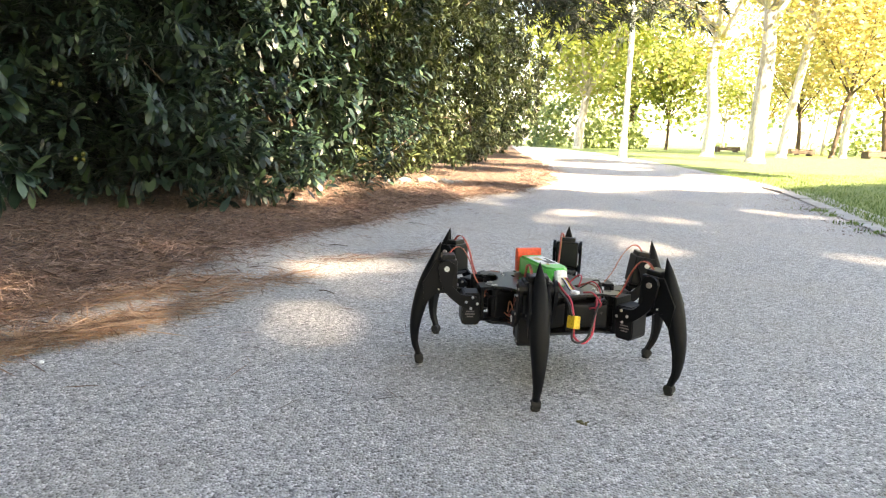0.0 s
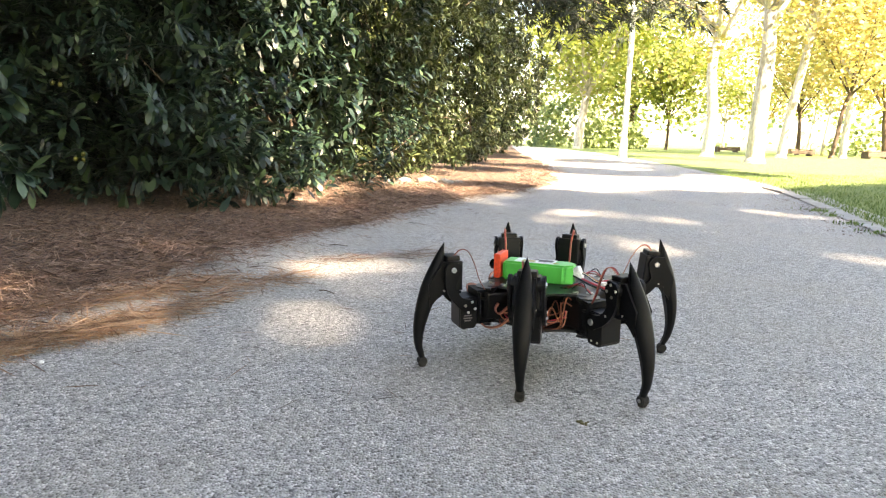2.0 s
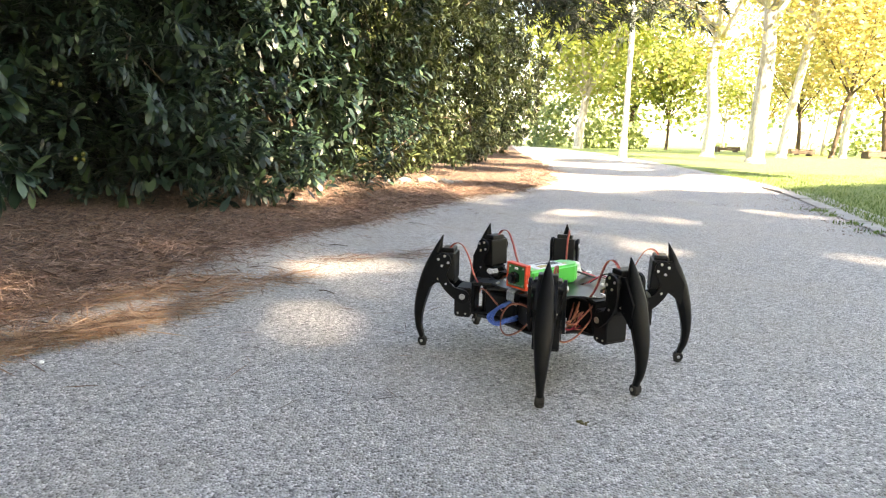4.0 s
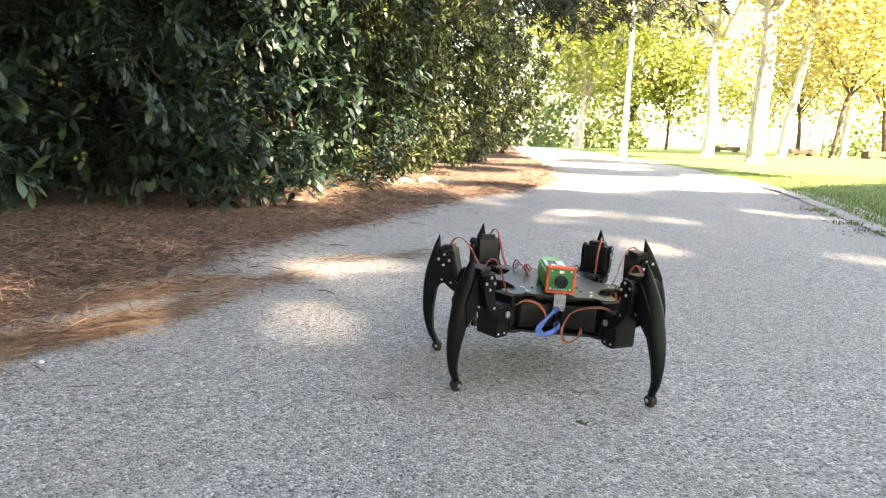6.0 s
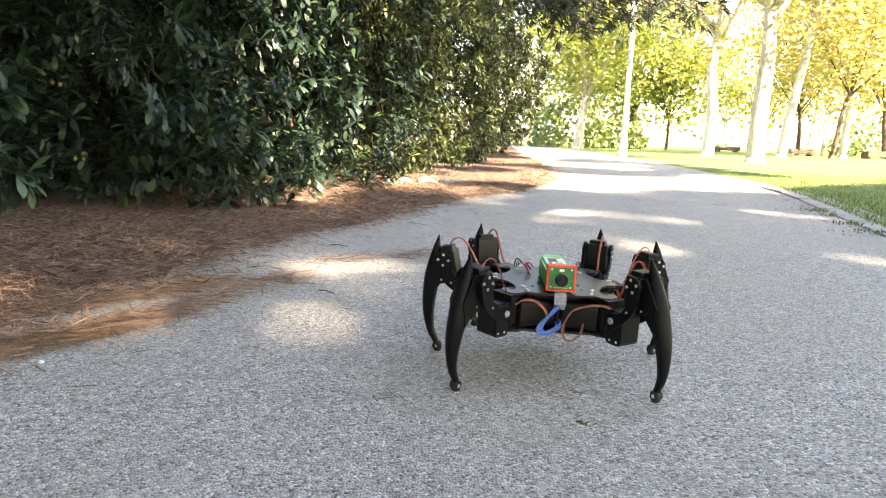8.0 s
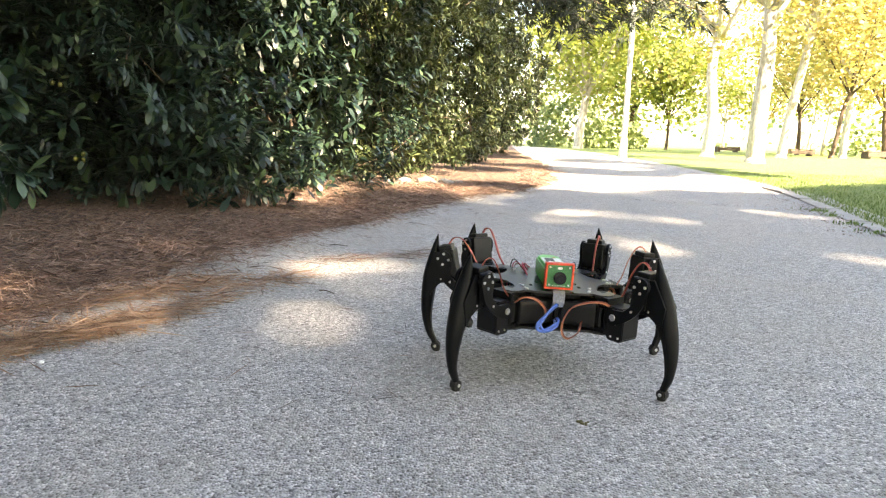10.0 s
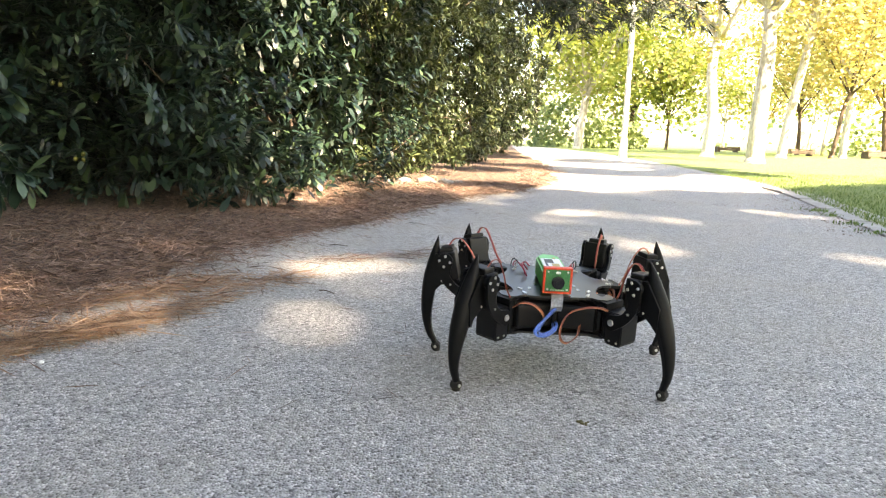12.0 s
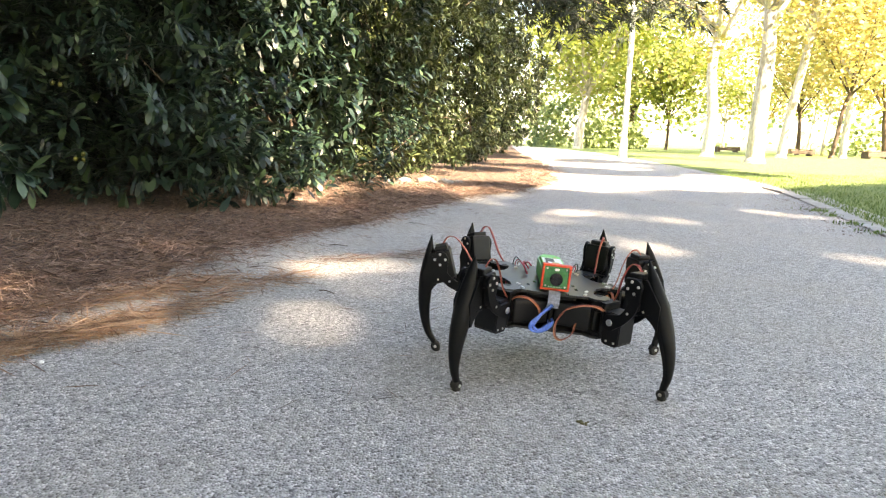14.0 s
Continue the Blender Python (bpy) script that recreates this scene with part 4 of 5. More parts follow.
def add_leg(robot, key):
    side = 1 if key[0] == "R" else -1      # the side of the leg that looks to the robot's front
    tag = "%+d" % side
    coxa = shared("coxa", tag, lambda: coxa_bracket(side), PRINT, robot, "black printed hip bracket")
    shared("hip_servo", tag, hip_case, GLOSS, coxa, "black servo case, chamfered at its foot")
    for x in (-0.004, 0.007):
        shared("screw", tag + "low%g" % x, lambda: disc(0.0014, 0.0012, 0.0169, COXA + x, -0.026, side), STEEL, coxa)
    bars = shared("label_print", tag, print_bars, TINY_PRINT, coxa, "small grey printed servo label")
    bars.matrix_basis = pose(0, -0.0167 * side, 0)
    femur = shared("femur", tag, lambda: femur_plates(side), PRINT, robot, "black dog-legged thigh plates")
    shared("screw", tag + "hip", lambda: disc(0.0042, 0.002, 0.0230, 0, 0, side), STEEL, femur, "steel pivot screw")
    shared("screw", tag + "knee", lambda: disc(0.0036, 0.002, -0.0230, FEMUR, 0, side), STEEL, femur, "steel pivot screw")
    shared("screw", tag + "mid", lambda: disc(0.0016, 0.0012, 0.0228, 0.026, -0.0125, side), STEEL, femur)
    for i, (a, b) in enumerate(((-1, -1), (-1, 1), (1, -1), (1, 1))):
        shared("horn_screw", tag + "k%d" % i, lambda: disc(0.0019, 0.0014, 0.0229, FEMUR + a * .0052, b * .0052, side), STEEL, femur)
        shared("horn_screw", tag + "h%d" % i, lambda: disc(0.0019, 0.0014, -0.0229, a * .0052, b * .0052, side), STEEL, femur)
    tibia = shared("tibia", "one", tibia_shell, PRINT, robot, "curved black printed shin blade with a pointed top")
    shared("knee_servo", "one", knee_servo, GLOSS, tibia, "black servo case")
    shared("foot", "one", foot_mesh, RUBBER, tibia, "dusty black foot pad")
    shared("screw", tag + "foot", lambda: disc(0.0022, 0.0014, 0.0060, 0.0362, -0.1262, side), STEEL, tibia)
    for w in (-1, 1):
        shared("screw", "web%d" % w, lambda: disc(0.0013, 0.0012, 0.0129 * w, 0.010, -0.029), STEEL, tibia)
    s = 0.003 if key[1] == "F" else -0.003
    lead = [(-0.004, s * 2, 0.014), (-0.014, s * 2.5, 0.0235), (-0.0245, s * 3, 0.021), (-0.034, s * 3, 0.004), (-0.041, s * 3.4, -0.018), (-0.050, s * 4, -0.034)]
    for k, mat_ in enumerate((ORANGE, CRIMSON, MAROON)):
        shift = Vector((0.0006 * (k - 1), 0.0011 * (k - 1), 0.0004 * (k - 1)))
        shared("servo_lead", "%s%d" % (key[1], k), lambda: tube_mesh([Vector(q) + shift for q in lead], 0.00055, 6, 5), mat_, tibia, "thin servo lead looping to the body")
    return coxa, femur, tibia


def plate_outline(f):
    """The body plate: waisted, with hooked corners at the hips; f pulls it in."""
    half = [(0.082, 0.0), (0.082, 0.030), (0.080, 0.044), (0.088, 0.052), (0.090, 0.062), (0.083, 0.070), (0.072, 0.0735), (0.063, 0.071), (0.063, 0.066), (0.071, 0.062), (0.072, 0.058), (0.061, 0.054),
            (0.045, 0.056), (0.028, 0.062), (0.018, 0.070), (0.015, 0.082), (0.006, 0.0875), (0.0, 0.088)]
    half = [(x * f * 0.94, y * f) for x, y in half]
    q = half + [(-x, y) for x, y in half[-2:0:-1]]
    return q + [(-half[0][0], 0.0)] + [(x, -y) for x, y in q[:0:-1]]


def build_robot():
    robot = empty_thing("hexapod_robot", "black six-legged walking robot carrying a green battery and small camera", "robot")
    bm = bmesh.new()
    add_slab(bm, plate_outline(1.0), 0.1015, 0.1045)
    part("top_plate", bm, PLATE, robot, "smooth black top plate with hooked corners")
    bm = bmesh.new()
    add_slab(bm, plate_outline(0.99), 0.0525, 0.0555)
    part("bottom_plate", bm, PLATE, robot, "black bottom plate")
    for x, y in ((0.05, -0.03), (0.05, 0.03), (-0.05, -0.03), (-0.05, 0.03), (0.068, 0.0), (-0.068, 0.0)):
        bm = bmesh.new()
        add_rod(bm, 0.0035, 0.046, pose(x, y, 0.0785), 6)
        part("spacer", bm, PRINT, robot)
    for x, y in ((0.070, 0.040), (0.070, -0.040), (0.052, 0.044), (0.052, -0.044), (-0.070, 0.040), (-0.070, -0.040), (-0.052, 0.044), (-0.052, -0.044), (0.010, 0.078), (-0.010, 0.078), (0.010, -0.078), (-0.010, -0.078)):
        bm = bmesh.new()
        add_rod(bm, 0.0021, 0.0018, pose(x, y, 0.1052), 10)
        part("plate_screw", bm, STEEL, robot)
        bm = bmesh.new()
        add_rod(bm, 0.0019, 0.0016, pose(x * .93, y * 1.05, 0.1051), 10)
        part("plate_screw", bm, STEEL, robot)
    for x, y in ((0.045, -0.032), (0.026, -0.022), (0.045, 0.032), (0.026, 0.030), (-0.030, 0.028), (-0.03, -0.03), (0.076, 0.017)):
        bm = bmesh.new()
        add_box(bm, (0.0085, 0.004, 0.0006), pose(x, y, 0.1047))
        part("slot", bm, GLASS_BLACK, robot)
    bm = bmesh.new()
    add_box(bm, (0.118, 0.066, 0.044), pose(0, 0, 0.0785), 0.006, 2)
    part("core", bm, PRINT, robot, "black electronics box between the plates")
    for k, (x, y) in ROOTS.items():
        bm = bmesh.new()
        turn = math.degrees(math.atan2(y, x)) if k[1] != "M" else math.copysign(90, y)
        m = pose(x, y, 0.0785, 0, 0, turn)
        add_box(bm, (0.041, 0.0225, 0.038), m @ pose(-0.016, 0, -0.001), 0.003, 2)
        add_box(bm, (0.054, 0.020, 0.003), m @ pose(-0.016, 0, 0.010), 0.0006)
        add_rod(bm, 0.010, 0.045, m @ pose(0, 0, 0), 16)
        part("body_servo", bm, GLOSS, robot, "black servo between the plates")
    # battery on the plate
    bm = bmesh.new()
    add_slab(bm, [(0.068, -0.017), (0.070, -0.015), (0.070, 0.015), (0.068, 0.017), (-0.018, 0.017), (-0.031, 0.008), (-0.031, -0.008), (-0.018, -0.017)], 0.1055, 0.1320)
    bmesh.ops.bevel(bm, geom=bm.edges[:], offset=0.0028, segments=3, affect="EDGES")
    pack = part("battery", bm, PACK, robot, "bright green shrink-wrapped battery pack")
    bm = bmesh.new()
    add_box(bm, (0.056, 0.026, 0.0005), pose(0.026, 0, 0.1323))
    part("battery_label", bm, WHITE, pack, "pale printed battery label")
    for i, (x, y, w, d, c) in enumerate(((0.035, .004, .018, .010, GOLD), (0.012, -.003, .020, .012, BLACKWIRE), (-0.004, .006, .008, .004, GOLD), (0.03, -.008, .016, .003, BLACKWIRE))):
        bm = bmesh.new()
        add_box(bm, (w, d, 0.0004), pose(x, y, 0.1327))
        part("label_print", bm, c, pack)
    bm = bmesh.new()
    add_box(bm, (0.012, 0.016, 0.020), pose(-0.034, 0.0, 0.120, 0, 20, 0), 0.004, 2)
    part("end_tape", bm, WHITE, pack, "white tape end")
    # camera at the front
    bm = bmesh.new()
    for y, z, sy, sz in ((0, 0.1397, 0.037, 0.0026), (0, 0.1081, 0.037, 0.0026), (-0.0171, 0.124, 0.0027, 0.032), (0.0171, 0.124, 0.0027, 0.032)):
        add_box(bm, (0.009, sy, sz), pose(0.0775, y, z), 0.0006)
    add_box(bm, (0.0025, 0.034, 0.031), pose(0.0742, 0, 0.124))
    mount = part("camera_frame", bm, RED, robot, "bright red printed camera frame")
    bm = bmesh.new()
    add_box(bm, (0.0016, 0.0310, 0.0285), pose(0.0800, 0, 0.124), 0.0003)
    board = part("camera_board", bm, BOARD, mount, "green circuit board")
    bm = bmesh.new()
    add_box(bm, (0.005, 0.0125, 0.0115), pose(0.083, 0.0, 0.1225), 0.001)
    add_rod(bm, 0.0082, 0.003, pose(0.0850, 0.0, 0.1225, 0, 90, 0), 20)
    add_rod(bm, 0.0072, 0.008, pose(0.0870, 0.0, 0.1225, 0, 90, 0), 20)
    add_rod(bm, 0.0046, 0.003, pose(0.0920, 0.0, 0.1225, 0, 90, 0), 20)
    part("lens", bm, GLASS_BLACK, mount, "black camera lens")
    for y, z in ((-0.0125, 0.1355), (0.0125, 0.1355), (-0.0125, 0.1125), (0.0125, 0.1125)):
        bm = bmesh.new()
        add_rod(bm, 0.0013, 0.0012, pose(0.0812, y, z, 0, 90, 0), 10)
        part("screw", bm, STEEL, mount)
    bm = bmesh.new()
    add_box(bm, (0.0022, 0.006, 0.003), pose(0.0815, 0, 0.1345), 0.0006)
    part("crystal", bm, WHITE, mount, "tiny pale crystal can")
    bm = bmesh.new()
    for y in np.linspace(-0.008, 0.008, 9):
        add_box(bm, (0.0006, 0.0009, 0.0014), pose(0.0810, y, 0.1115))
    part("solder_row", bm, STEEL, mount)
    bm = bmesh.new()
    a = [(0.0775, 0.1075), (0.087, 0.1065), (0.0905, 0.103), (0.0905, 0.092), (0.0835, 0.084)]
    for (x0, z0), (x1, z1) in zip(a, a[1:]):
        q = [bm.verts.new((x0, -.0075, z0)), bm.verts.new((x0, .0075, z0)), bm.verts.new((x1, .0075, z1)), bm.verts.new((x1, -.0075, z1))]
        bm.faces.new(q)
    bmesh.ops.solidify(bm, geom=bm.faces[:], thickness=0.0005)
    part("ribbon_cable", bm, GREYTAPE, robot, "pale grey flat ribbon cable")
    # cables
    def wire(pts, r, mat_, label):
        part("cable", tube_mesh(pts, r, 7, 6), mat_, robot, label)
    wire([(0.086, 0.000, 0.090), (0.096, -0.010, 0.083), (0.103, -0.022, 0.070), (0.103, -0.026, 0.060), (0.098, -0.019, 0.055), (0.098, -0.006, 0.059), (0.090, 0.002, 0.066), (0.078, 0.002, 0.068)], 0.0021, BLUE, "blue loop of cable")
    wire([(0.084, -0.002, 0.086), (0.098, -0.014, 0.078), (0.101, -0.022, 0.064), (0.100, -0.016, 0.058), (0.096, -0.004, 0.064), (0.082, -0.002, 0.066)], 0.0018, BLUE, "blue loop of cable")
    wire([(0.085, 0.001, 0.088), (0.097, -0.012, 0.080), (0.1045, -0.027, 0.066), (0.102, -0.024, 0.057), (0.100, -0.012, 0.056), (0.095, -0.001, 0.062), (0.080, 0.004, 0.064)], 0.0019, BLUE, "blue loop of cable")
    def ribbon(pts, label, up=Vector((0.0007, 0.0006, 0.0009))):
        for k, c in enumerate((ORANGE, ORANGE, MAROON)):
            wire([Vector(q) + up * (k - 1) for q in pts], 0.0008, c, label)
    ribbon([(0.078, 0.032, 0.068), (0.090, 0.027, 0.057), (0.097, 0.014, 0.050), (0.100, 0.005, 0.056), (0.100, 0.004, 0.072), (0.098, 0.014, 0.090), (0.100, 0.034, 0.0985), (0.100, 0.052, 0.099), (0.093, 0.064, 0.092)], "servo lead drooping across the front")
    ribbon([(0.082, -0.014, 0.074), (0.092, -0.020, 0.088), (0.095, -0.032, 0.098), (0.093, -0.046, 0.099), (0.087, -0.056, 0.091)], "servo lead drooping across the front")
    for s in (1, -1):
        ribbon([(-0.007, s * .076, 0.092), (0.010, s * .086, 0.098), (0.025, s * .086, 0.090), (0.042, s * .080, 0.074), (0.052, s * .070, 0.077), (0.050, s * .048, 0.086)], "looping servo lead at the body's side")
        ribbon([(0.016, s * .080, 0.096), (0.020, s * .088, 0.082), (0.030, s * .086, 0.068), (0.045, s * .083, 0.056), (0.064, s * .080, 0.054), (0.078, s * .074, 0.068)], "servo lead hanging under the body's side")
        for x in (0.066, -0.066):
            bm = bmesh.new()
            add_box(bm, (0.024, 0.050, 0.033), pose(x, s * .030, 0.0765, 0, 0, -18 * s * (1 if x > 0 else -1)), 0.006, 3)
            part("servo_block", bm, GLOSS, robot, "black servo lying between the plates")
    rng = random.Random(4)
    for s in (1, -1):
        for k in range(6):
            c = (ORANGE, MAROON, ORANGE, CRIMSON, ORANGE, MAROON)[k]
            j = lambda a: rng.uniform(-a, a)
            wire([(0.052 + j(.010), s * (.046 + j(.003)), .080 + j(.012)), (0.034 + j(.012), s * (.059 + j(.006)), .062 + j(.010)), (0.004 + j(.016), s * (.060 + j(.007)), .090 + j(.010)),
                  (0.028 + j(.014), s * (.062 + j(.007)), .072 + j(.014)), (-0.020 + j(.014), s * (.057 + j(.006)), .062 + j(.012)), (-0.042 + j(.010), s * (.052 + j(.004)), .084 + j(.012))], 0.0008, c, "tangled servo lead at the body's side")
        for k in range(3):
            c = (MAROON, CRIMSON, BLACKWIRE)[k]
            wire([(-0.030 - .006 * k, s * .030, .1055), (-0.050 - .004 * k, s * (.036 + .004 * k), .113 + .003 * k), (-0.066, s * (.042 + .003 * k), .109), (-0.074 - .003 * k, s * (.036 + .004 * k), .094), (-0.066, s * .034, .086)], 0.0008, c, "lead looping over the plate's rear edge")
        for k in range(2):
            c = (ORANGE, MAROON)[k]
            j = lambda a: rng.uniform(-a, a)
            wire([(-0.058 + j(.004), s * (.048 + j(.003)), .080 + j(.006)), (-0.042 + j(.006), s * (.058 + j(.006)), .094 + j(.006)), (-0.030 + j(.006), s * (.056 + j(.008)), .062 + j(.006)),
                  (-0.022 + j(.006), s * (.054 + j(.008)), .086 + j(.008)), (-0.014 + j(.004), s * .062, .070 + j(.006))], 0.0008, c, "tangled servo lead at the body's side")
    # leads behind the battery
    bm = bmesh.new()
    add_box(bm, (0.013, 0.011, 0.016), pose(-0.098, 0.006, 0.0755, 12, 8, 20), 0.0015, 2)
    part("power_plug", bm, AMBER, robot, "yellow power plug on red leads")
    bm = bmesh.new()
    add_box(bm, (0.010, 0.008, 0.004), pose(-0.078, -0.004, 0.1085, 0, 0, 30), 0.0008)
    part("balance_plug", bm, WHITE, robot, "small white balance plug")
    for k, c in enumerate((CRIMSON, BLACKWIRE, AMBER, GREYTAPE, BLACKWIRE)):
        o = 0.0018 * (k - 2)
        wire([(-0.038, o, 0.122), (-0.052, o - .002, 0.120), (-0.066, o - .004, 0.111), (-0.076, -0.004 + o, 0.109)], 0.0008, c, "thin balance lead")
    wire([(-0.038, 0.004, 0.118), (-0.064, 0.008, 0.110), (-0.086, 0.006, 0.101), (-0.097, 0.006, 0.084)], 0.0015, CRIMSON, "red power lead")
    wire([(-0.038, 0.007, 0.118), (-0.062, 0.012, 0.109), (-0.088, 0.010, 0.099), (-0.099, 0.009, 0.084)], 0.0015, BLACKWIRE, "black power lead")
    wire([(-0.098, 0.005, 0.067), (-0.099, 0.004, 0.056), (-0.100, -0.008, 0.048), (-0.099, -0.020, 0.058), (-0.096, -0.024, 0.078), (-0.088, -0.030, 0.092), (-0.080, -0.034, 0.098)], 0.0015, CRIMSON, "red power lead looping under the plate")
    wire([(-0.098, 0.007, 0.067), (-0.101, 0.008, 0.054), (-0.102, -0.004, 0.050), (-0.100, -0.016, 0.060), (-0.094, -0.026, 0.086), (-0.084, -0.040, 0.099), (-0.078, -0.050, 0.092), (-0.082, -0.040, 0.080)], 0.0015, BLACKWIRE, "black power lead looping under the plate")
    wire([(-0.070, -0.020, 0.106), (-0.084, -0.026, 0.108), (-0.092, -0.034, 0.094), (-0.084, -0.022, 0.088)], 0.0011, CRIMSON, "red power lead")
    wire([(-0.010, -0.030, 0.106), (-0.022, -0.036, 0.118), (-0.036, -0.034, 0.118), (-0.044, -0.026, 0.107)], 0.0011, CRIMSON, "pink-red wire arching over the plate")
    for ob in robot.children:
        front = ob.name.split(".")[0] in ("battery", "camera_frame", "ribbon_cable") or ob.data.materials[0] in (BLUE,)
        ob.location = (-0.009 if front else 0.0, 0, 0.0062)
    return robot, {k: add_leg(robot, k) for k in ROOTS}


ROBOT, LEGS = build_robot()

# small dropping on the path beside the robot
bm = bmesh.new()
for i in range(16):
    bmesh.ops.create_icosphere(bm, subdivisions=1, radius=random.uniform(.0015, .003), matrix=pose(random.uniform(-.009, .009), random.uniform(-.008, .008), .0006))
tagged(thing("dried_moss", bm, noisy("moss", (0.05, 0.05, 0.02), (0.16, 0.13, 0.05), 90, 0.95), "small crumbled tuft of dry moss on the path", "moss"), kind="stuff").matrix_basis = pose(0.160, 0.672, 0.001) @ Matrix.Diagonal((0.7, 0.7, 0.6, 1))


STEPS = {  # lift, landing, and the place of each step
    "LF": [(-1, -1, -0.007, 0.983), (0.3, 0.6, -0.031, 0.939), (1.05, 1.35, -0.037, 0.882), (1.6, 1.85, -0.023, 0.836), (2.25, 2.6, 0.003, 0.779), (2.82, 3.18, 0.042, 0.738), (3.55, 3.9, 0.117, 0.712), (4.2, 4.55, 0.171, 0.707), (4.85, 5.15, 0.191, 0.704), (5.35, 5.7, 0.249, 0.724), (7.75, 8.15, 0.261, 0.733), (8.9, 9.2, 0.269, 0.743)],
    "LM": [(-1, -1, -0.028, 0.849), (0.07, 0.46, 0.007, 0.793), (0.84, 1.15, 0.044, 0.759), (1.5, 1.78, 0.096, 0.728), (2.13, 2.4, 0.151, 0.721), (2.68, 2.96, 0.205, 0.723), (3.4, 3.7, 0.241, 0.758), (4.05, 4.4, 0.277, 0.792), (4.75, 5.1, 0.316, 0.850), (5.84, 6.04, 0.309, 0.914), (9, 9.3, 0.312, 0.914)],
    "LR": [(-1, -1, 0.111, 0.702), (0.63, 0.97, 0.190, 0.708), (1.33, 1.58, 0.240, 0.723), (2, 2.22, 0.288, 0.760), (2.62, 2.8, 0.320, 0.799), (3.3, 3.6, 0.334, 0.871), (3.95, 4.25, 0.328, 0.925), (4.6, 4.9, 0.292, 0.999), (5.29, 5.59, 0.297, 0.992), (5.7, 5.91, 0.253, 1.043)],
    "RR": [(-1, -1, 0.283, 0.761), (0.25, 0.5, 0.308, 0.804), (1.05, 1.2, 0.330, 0.871), (1.65, 1.8, 0.326, 0.923), (2.32, 2.54, 0.322, 0.978), (2.92, 3.31, 0.266, 1.040), (3.6, 3.9, 0.205, 1.064), (4.25, 4.55, 0.145, 1.070), (4.9, 5.2, 0.119, 1.060), (5.4, 5.75, 0.055, 1.032), (8.5, 8.9, 0.046, 1.023)],
    "RM": [(-1, -1, 0.296, 0.898), (0.53, 0.7, 0.282, 0.942), (1.2, 1.4, 0.249, 1.007), (1.82, 2.06, 0.208, 1.043), (2.4, 2.6, 0.158, 1.038), (3.01, 3.29, 0.091, 1.040), (3.8, 4.1, 0.046, 1.010), (4.45, 4.75, 0.014, 0.949), (5.5, 5.7, -0.003, 0.903), (8.9, 9.2, -0.005, 0.902)],
    "RF": [(-1, -1, 0.206, 1.051), (0.17, 0.47, 0.222, 1.031), (0.71, 0.92, 0.162, 1.067), (1.37, 1.57, 0.109, 1.065), (1.98, 2.2, 0.049, 1.044), (2.57, 2.77, 0.017, 0.982), (3.4, 3.7, -0.026, 0.926), (4.05, 4.35, -0.031, 0.865), (4.7, 5, -0.010, 0.796), (5.75, 5.95, 0.021, 0.755)],
}
TURNING = [  # seconds, place, heading, pitch, roll
    (0, 0.1445, 0.8787, 0.0004, 105.7, 0.5, 0.1), (0.6, 0.1478, 0.8741, 0.0005, 116.1, 2.6, 0.5), (1.2, 0.1444, 0.886, -0.0024, 129.6, 1.2, -1.1), (1.8, 0.1466, 0.8936, -0.0013, 150.8, 1, -1.5), (2.4, 0.1522, 0.8951, -0.0027, 168, 0.8, -1.2), (3, 0.154, 0.889, -0.0021, 185.6, 1.3, -0.8), (3.2, 0.1614, 0.8955, -0.0042, 192.8, 2, -0.4), (5.3, 0.1472, 0.8907, -0.0007, 251.5, 0.2, -2.5), (5.7, 0.1503, 0.882, 0.0007, 259.5, 0.5, -1), (6.1, 0.1504, 0.8841, 0.0006, 270.3, 0.9, -3.1)]
SWAYING = [
    (6.5, 0.1499, 0.8776, 0.002, 270.5, 0.5, -2.9), (7.7, 0.1499, 0.8776, 0.002, 270.5, 0.5, -2.9), (8, 0.1517, 0.8798, 0.0045, 268.3, 1.4, -1.6), (9.2, 0.1491, 0.8886, 0.0021, 269.4, 0.6, -1.6), (10.2, 0.1491, 0.8886, 0.0031, 270, -0.2, -1.6), (10.5, 0.1491, 0.8886, 0.0031, 270, -0.2, -1.6), (11, 0.1493, 0.8872, 0.0025, 270.3, 2.0, -1.7), (11.5, 0.1486, 0.8859, 0.0027, 270.7, 3.2, -1), (12.5, 0.1483, 0.8887, 0.0015, 266.9, 2.9, -0.6), (13.5, 0.1475, 0.8895, 0.0012, 266.2, 2.4, -1.8), (14, 0.1471, 0.8917, 0.0022, 266.5, 1.0, -4.5)]


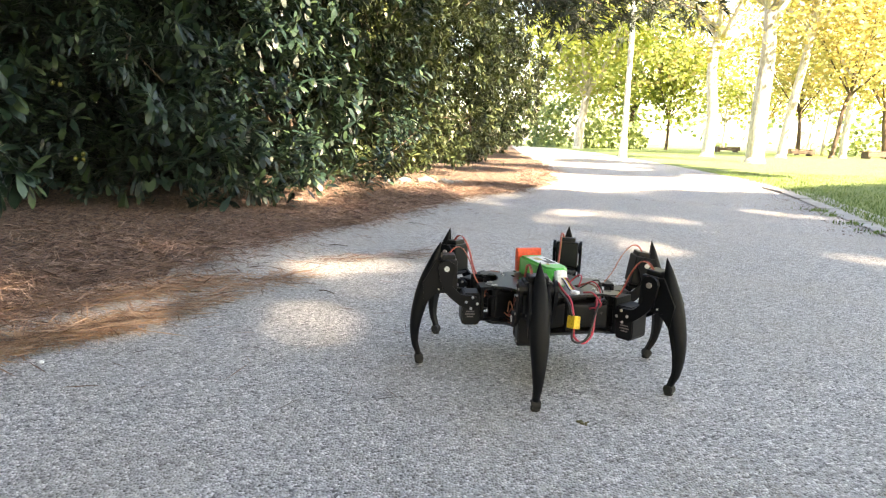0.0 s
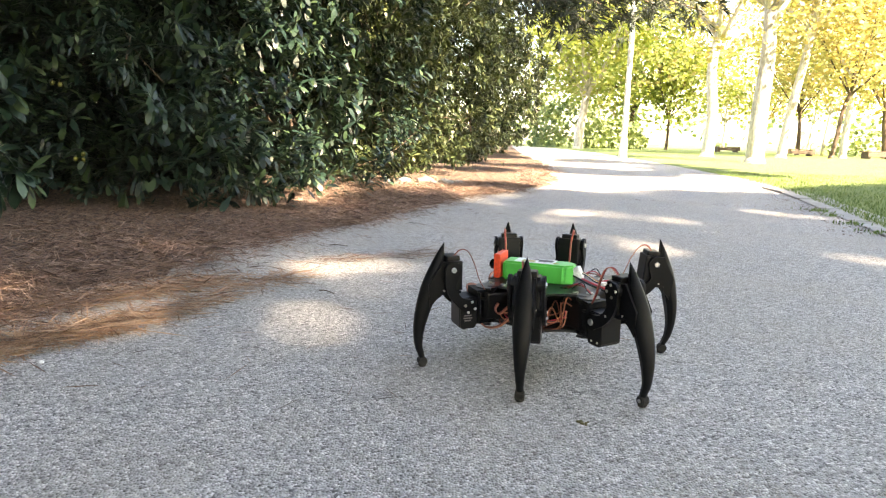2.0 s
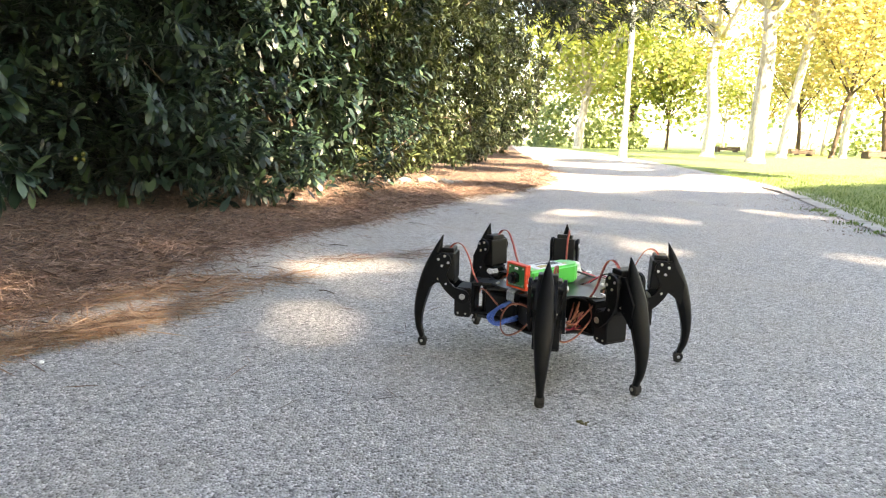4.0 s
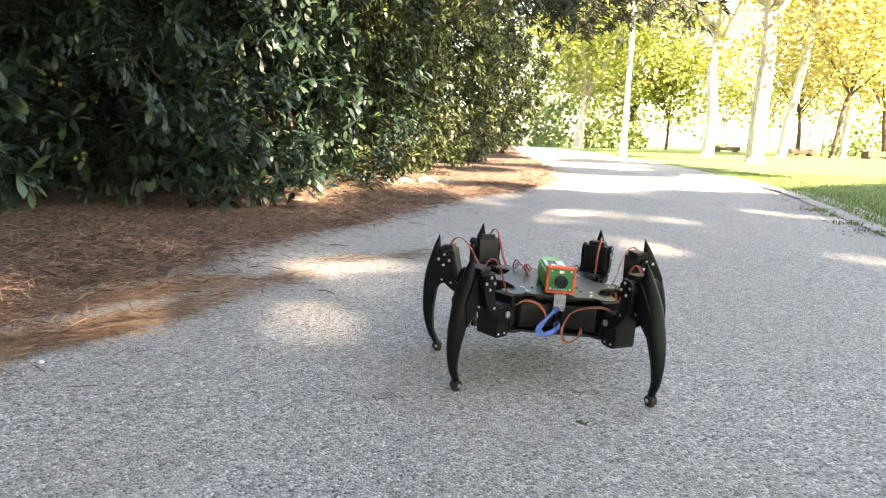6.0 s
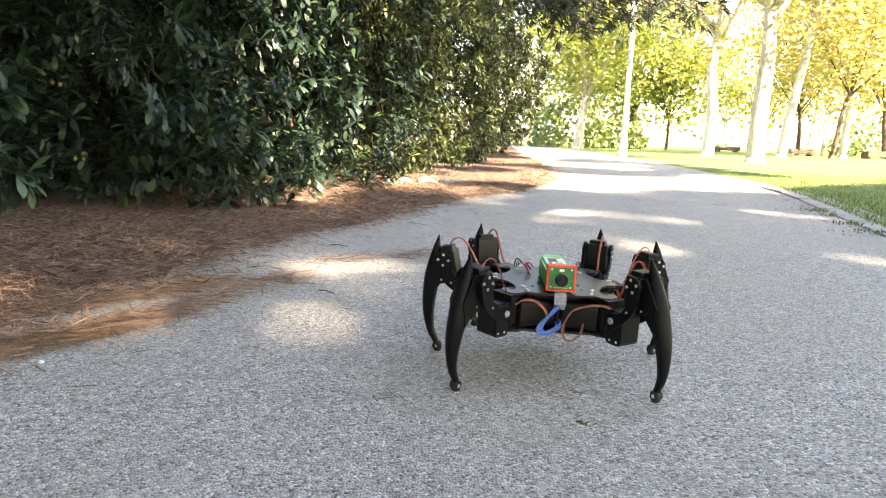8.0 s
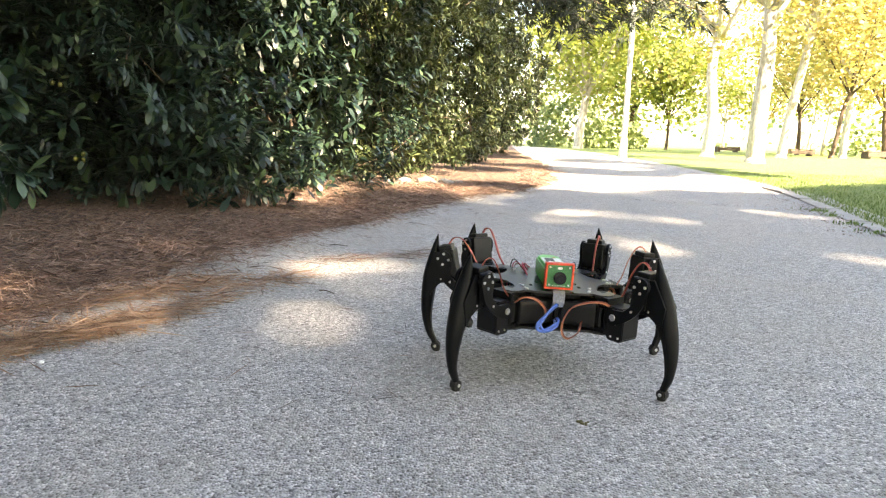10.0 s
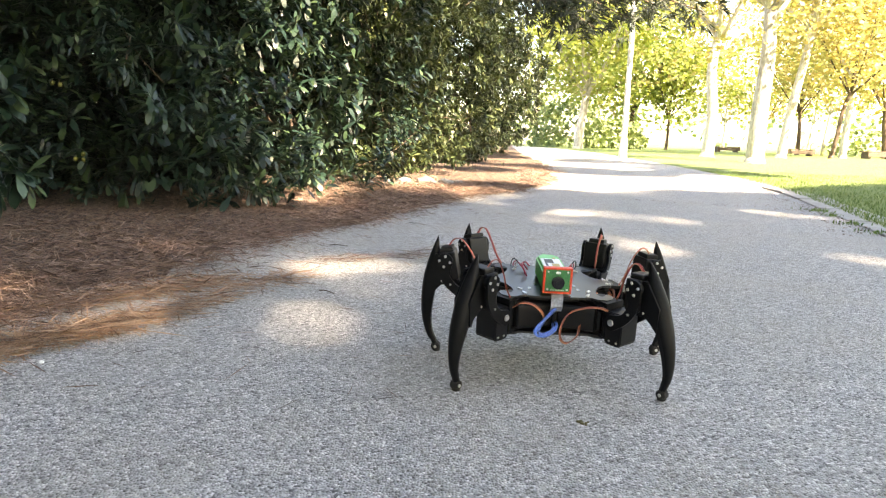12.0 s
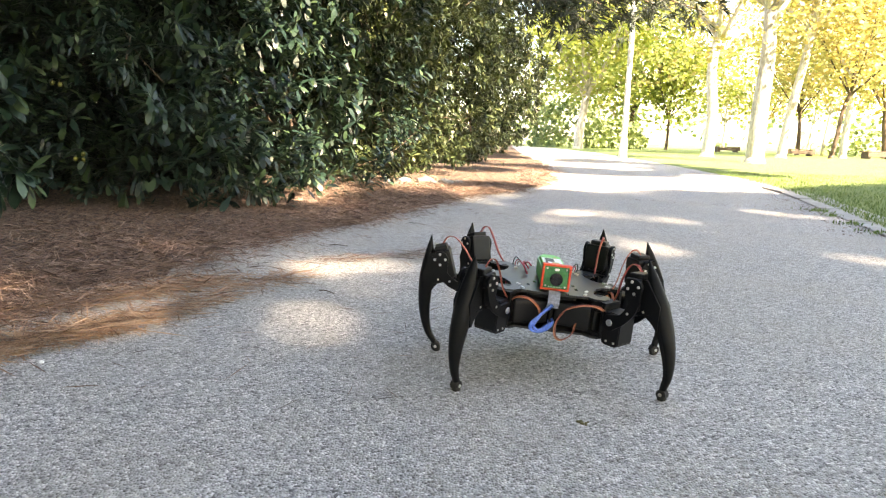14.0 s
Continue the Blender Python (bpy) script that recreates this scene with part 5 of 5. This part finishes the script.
def eased(rows, t):
    """Row values at t along a smooth line through the rows."""
    times = [r[0] for r in rows]
    if t <= times[0]:
        return rows[0][1:]
    if t >= times[-1]:
        return rows[-1][1:]
    i = max(k for k in range(len(times) - 1) if times[k] <= t)
    h = times[i + 1] - times[i]
    u = (t - times[i]) / h

    def slope(k, c):
        if k == 0 or k == len(rows) - 1:
            return 0.0
        a = (rows[k][c] - rows[k - 1][c]) / (times[k] - times[k - 1])
        b = (rows[k + 1][c] - rows[k][c]) / (times[k + 1] - times[k])
        return 0.0 if a * b <= 0 else 2 * a * b / (a + b)

    out = []
    for c in range(1, len(rows[0])):
        p, q, m, n = rows[i][c], rows[i + 1][c], slope(i, c) * h, slope(i + 1, c) * h
        out.append((2 * u ** 3 - 3 * u * u + 1) * p + (u ** 3 - 2 * u * u + u) * m + (3 * u * u - 2 * u ** 3) * q + (u ** 3 - u * u) * n)
    return out


def body_pose(t):
    x, y, z, turn, pitch, roll = eased(TURNING + SWAYING, t)
    return pose(x, y, z + 0.08, roll, pitch, turn) @ pose(0, 0, -0.08)


def foot_place(key, t):
    steps = STEPS[key]
    at = Vector((steps[0][2], steps[0][3], 0.0))
    for lift, land, x, y in steps[1:]:
        to = Vector((x, y, 0.0))
        if t >= land:
            at = to
        elif t > lift:
            u = (t - lift) / (land - lift)
            far = (to - at).length
            at = at.lerp(to, smooth(u)) + Vector((0, 0, min(0.009, 0.002 + 0.12 * far) * math.sin(math.pi * u)))
            break
        else:
            break
    return at


def leg_poses(key, m, foot):
    """Poses of coxa, femur and tibia in the robot's space, so that the foot stands there."""
    cx, cy = ROOTS[key]
    d = m.inverted() @ foot - Vector((cx, cy, HIP_Z))
    d.z += 0.0012
    turn = math.atan2(d.y, d.x)
    r, z = math.hypot(d.x, d.y) - COXA, d.z
    far = min(math.hypot(r, z), FEMUR + TIBIA - 0.0005)
    lift = math.atan2(z, r) + math.acos(max(-1, min(1, (FEMUR ** 2 + far ** 2 - TIBIA ** 2) / (2 * FEMUR * far))))
    kr, kz = FEMUR * math.cos(lift), FEMUR * math.sin(lift)
    swing = math.atan2(z - kz, r - kr) - math.atan2(-0.130, 0.035)
    coxa = pose(cx, cy, HIP_Z, 0, 0, math.degrees(turn))
    return coxa, coxa @ pose(COXA, 0, 0, 0, -math.degrees(lift)), coxa @ pose(COXA + kr, 0, kz, 0, -math.degrees(swing))


def motions():
    times = [i / 10 for i in range(141)]
    bodies = [body_pose(t) for t in times]
    walk(ROBOT, list(zip(times, bodies)))
    for key, parts in LEGS.items():
        poses = [leg_poses(key, m, foot_place(key, t)) for t, m in zip(times, bodies)]
        for ob, column in zip(parts, zip(*poses)):
            walk(ob, list(zip(times, column)))


motions()
